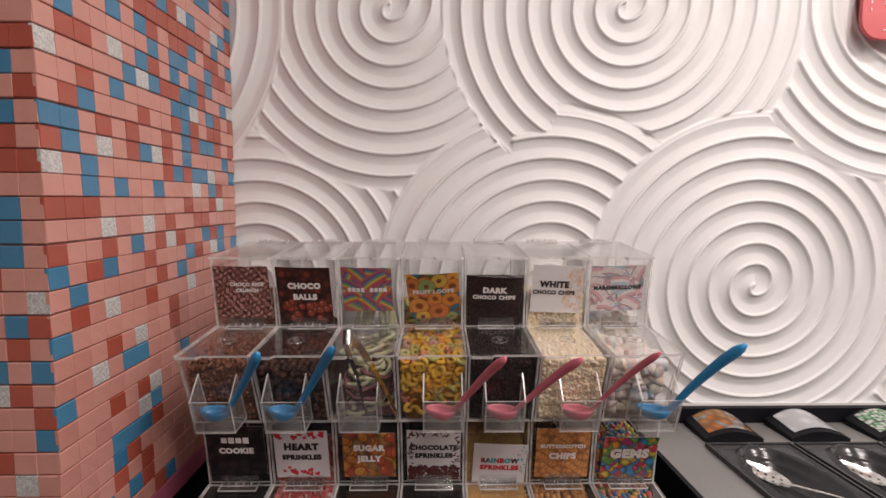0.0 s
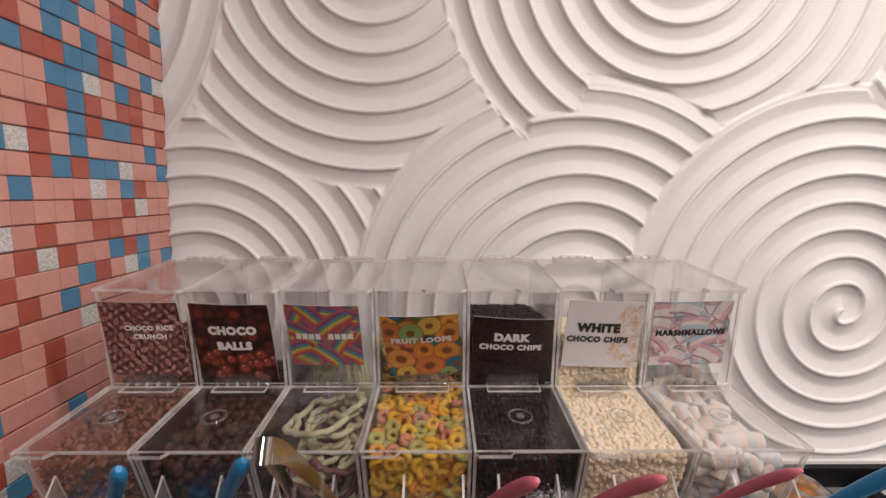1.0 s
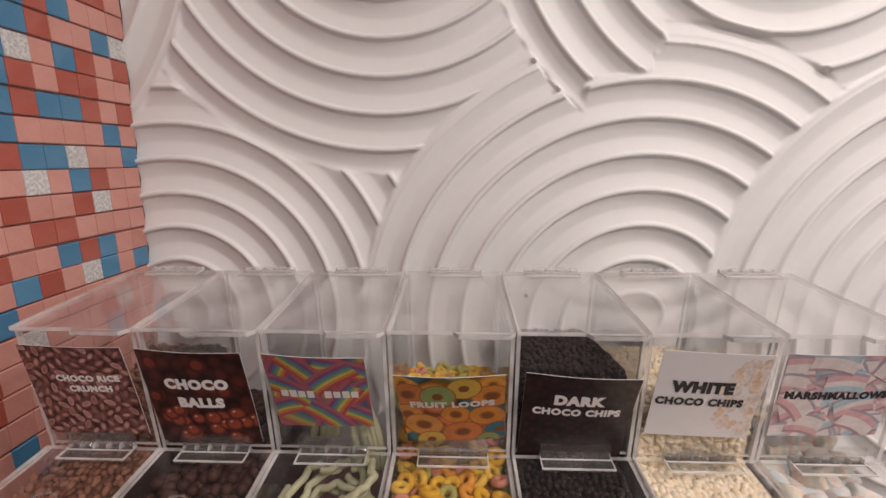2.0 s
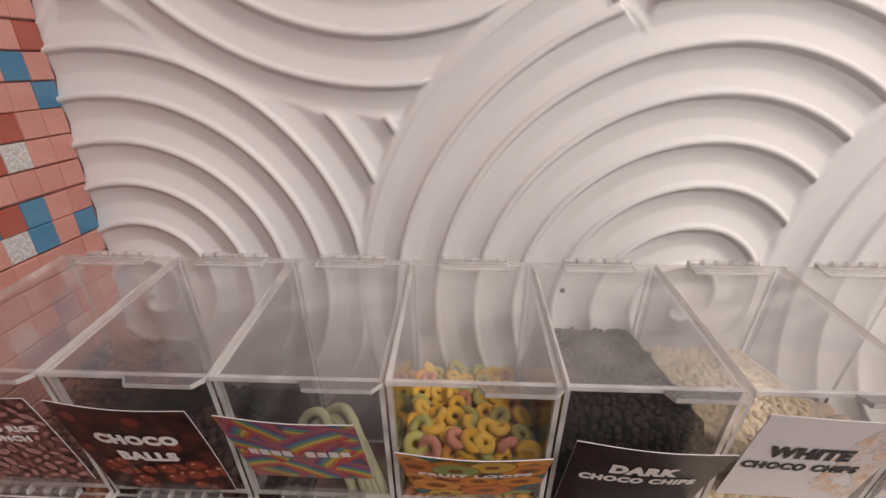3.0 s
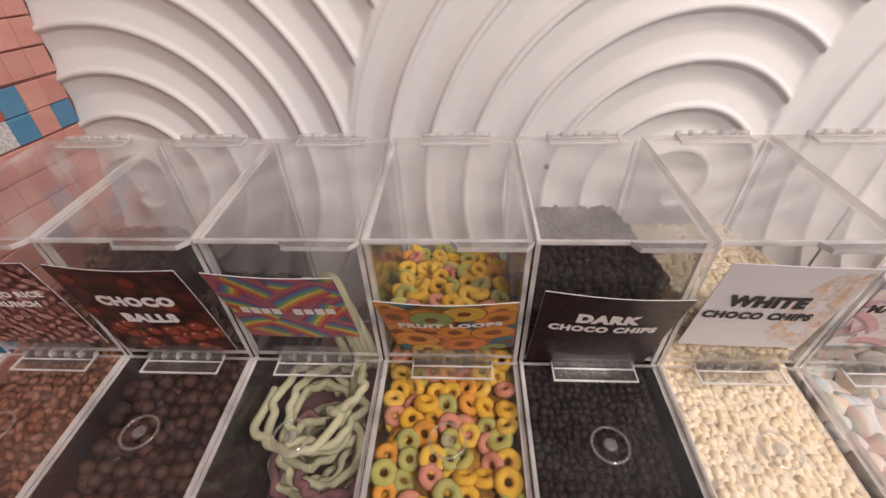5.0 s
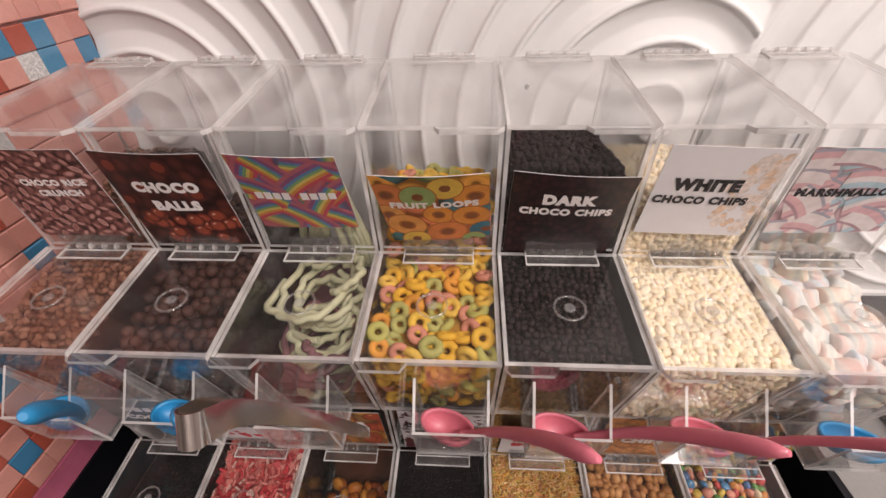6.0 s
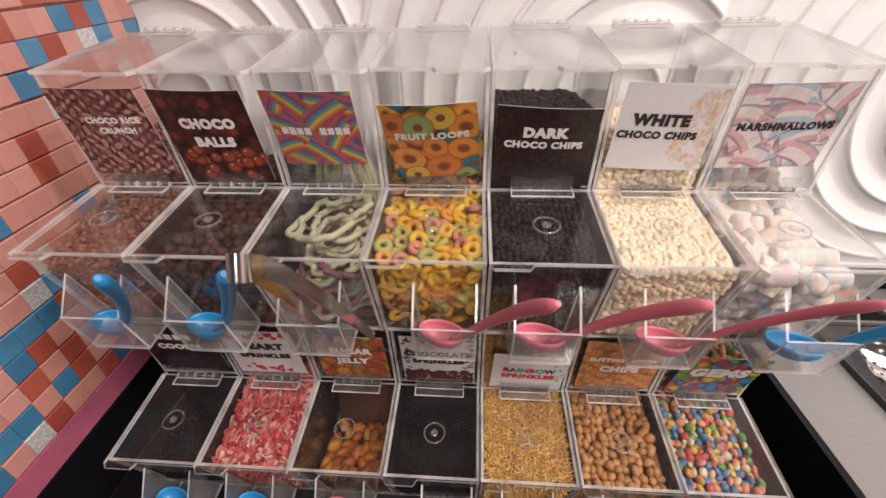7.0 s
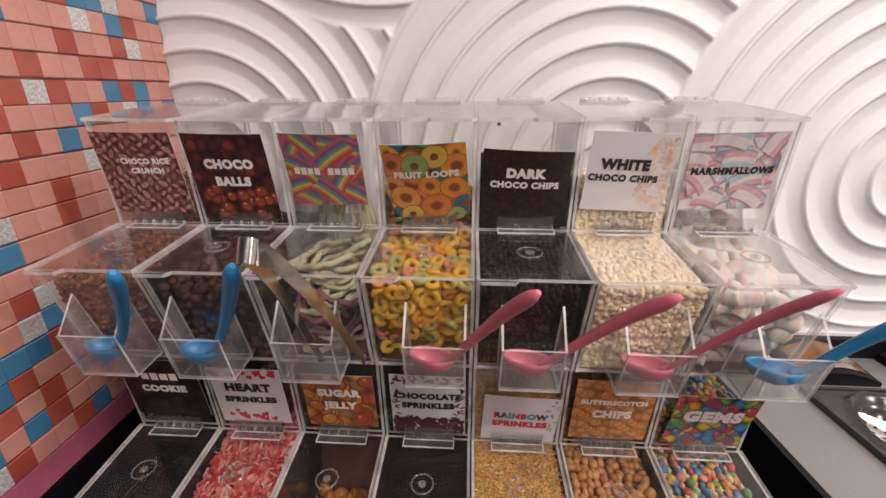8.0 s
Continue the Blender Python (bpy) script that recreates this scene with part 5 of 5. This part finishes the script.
def tile_mesh(key):
    bm = bmesh.new()
    g, b, e = WIDE / 2 - 0.00012, 0.0010, 0.00035
    lo = [(-g, -0.0127), (g, -0.0127), (g, 0.0127), (-g, 0.0127)]
    hi = [(-g + e, -0.0127 + b), (g - e, -0.0127 + b), (g - e, 0.0127 - b), (-g + e, 0.0127 - b)]
    rings = [[bm.verts.new((x, y, z)) for y, z in o] for o, x in ((lo, -0.0045), (lo, -0.001), (hi, 0.0))]
    for a, c in zip(rings, rings[1:]):
        for i in range(4):
            bm.faces.new((a[i], a[(i + 1) % 4], c[(i + 1) % 4], c[i]))
    bm.faces.new(rings[-1])
    bmesh.ops.recalc_face_normals(bm, faces=bm.faces)
    me = bpy.data.meshes.new("mosaic_tile")
    bm.to_mesh(me)
    bm.free()
    me.materials.append(TILES[key])
    return me


TILE_MESH = {k: tile_mesh(k) for k in "PRBS"}
# colours of the rows seen beside the bins, from the corner to the wall; lowest row first
ROWS_SIDE = [row[::-1] for row in (
    "BPSRPPRBPPPPPPPPP",
    "PBBPBRPPPPPPPPPPP",
    "PPPRPRPPPPPPPPPPP",
    "PPPBRPPPPPPPPPPPP",
    "PPPBBBRPPPPPPPPPP",
    "PPPPPSBPPPPPPPPPP",
    "PPPRPRSPPPPPPPPPP",
    "BPPPPPPPPBPPPPPPP",
    "PPSPBBPPPPPPPPPPP",
    "PPPRPSPPRPPPPPPPP",
    "BPPPPPPPRPPPPPPPP",
    "PRPSPPRPPPSPPPPPP",
    "PBPPPPPRPBPPPPPPP",
    "BPRBPPRPPPBRPSBPB",
    "RPPRPBPRSRPPBRBPP",
    "PPPSPPSPRPPRRPPPP",
    "RRRPPPPPPPRPPRSPP",
    "PPBPBPPBPPPSPBRPP",
    "SPBPPPPPRBRBBSPPB",
    "RBPSPRBSRPBPPPPBP",
    "BBPRPRPPRPBRBBRPR",
    "PRBPPPRPPRBRPRRPP",
    "PPRPBPPPPBBSPBRPR",
    "SPPPPBSBRRBBRPPBS",
    "PRRPSPBRPBPBRBPPP",
    "PBPPPPPBPBBPPBRRP",
    "PPPPBPBRPRRBPRRPB",
    "PPPPPPRRRRRRRPBPP",
    "PPPPPPPRBRSBPPSBR",
)]
# the first tiles round the corner, row by row from the fifth
ROWS_FRONT = "PSP PPR BPP RPP PRS BPB PRP RBP SPP PPR PBB PBB PBB PPP RRP PRP PBB RPP PBB RRP PPP".split()
rng = np.random.default_rng(21)


def colour_row(n):
    out = ""
    while len(out) < n:
        key = rng.choice(list("PRBS"), p=[0.52, 0.22, 0.20, 0.06])
        out += key * (1 if key == "S" else int(rng.choice([1, 1, 2, 3 if key == "P" else 1])))
    return out[:n]


far_tiles = {k: ([], []) for k in "PRBS"}
made = 0
for r in range(44):
    z = TILE_Z + (r + 0.5) * TILE
    side = ROWS_SIDE[r] if r < len(ROWS_SIDE) else colour_row(17)
    front = colour_row(22)
    if 4 <= r < 4 + len(ROWS_FRONT):
        front = ROWS_FRONT[r - 4] + front[3:]
    slip = rng.uniform(-0.0006, 0.0006)
    for c in range(17 + 22):
        lift = rng.uniform(-0.0005, 0.0004)
        if c < 17:
            y = CORNER_Y + (16.5 - c) * WIDE
            key, m = side[c], pose(FACE_X + lift, y, z + slip + LEAN * y, 2.86 + rng.uniform(-0.4, 0.4), rng.uniform(-0.6, 0.6), rng.uniform(-0.6, 0.6))
        else:
            key, m = front[c - 17], pose(FACE_X - 0.001 - (c - 17 + 0.5) * WIDE, CORNER_Y + lift, z + slip + LEAN * CORNER_Y, rng.uniform(-0.6, 0.6), rng.uniform(-0.5, 0.5), -90)
        if c < 17 and r < 18 and made < 300:
            ob = new("mosaic_tile", TILE_MESH[key])
            ob.parent = pillar
            ob.matrix_world = m
            made += 1
        else:
            vs, fs = far_tiles[key]
            base = len(vs)
            me = TILE_MESH[key]
            vs += [tuple(m @ v.co) for v in me.vertices]
            fs += [tuple(base + i for i in p.vertices) for p in me.polygons]
for key, words in (("P", "pink"), ("R", "rust"), ("B", "blue"), ("S", "silver")):
    ob = mesh_object("mosaic_field", *far_tiles[key], TILES[key])
    ob.parent = pillar
    tagged(ob, f"{words} glass mosaic tiles", kind="stuff")
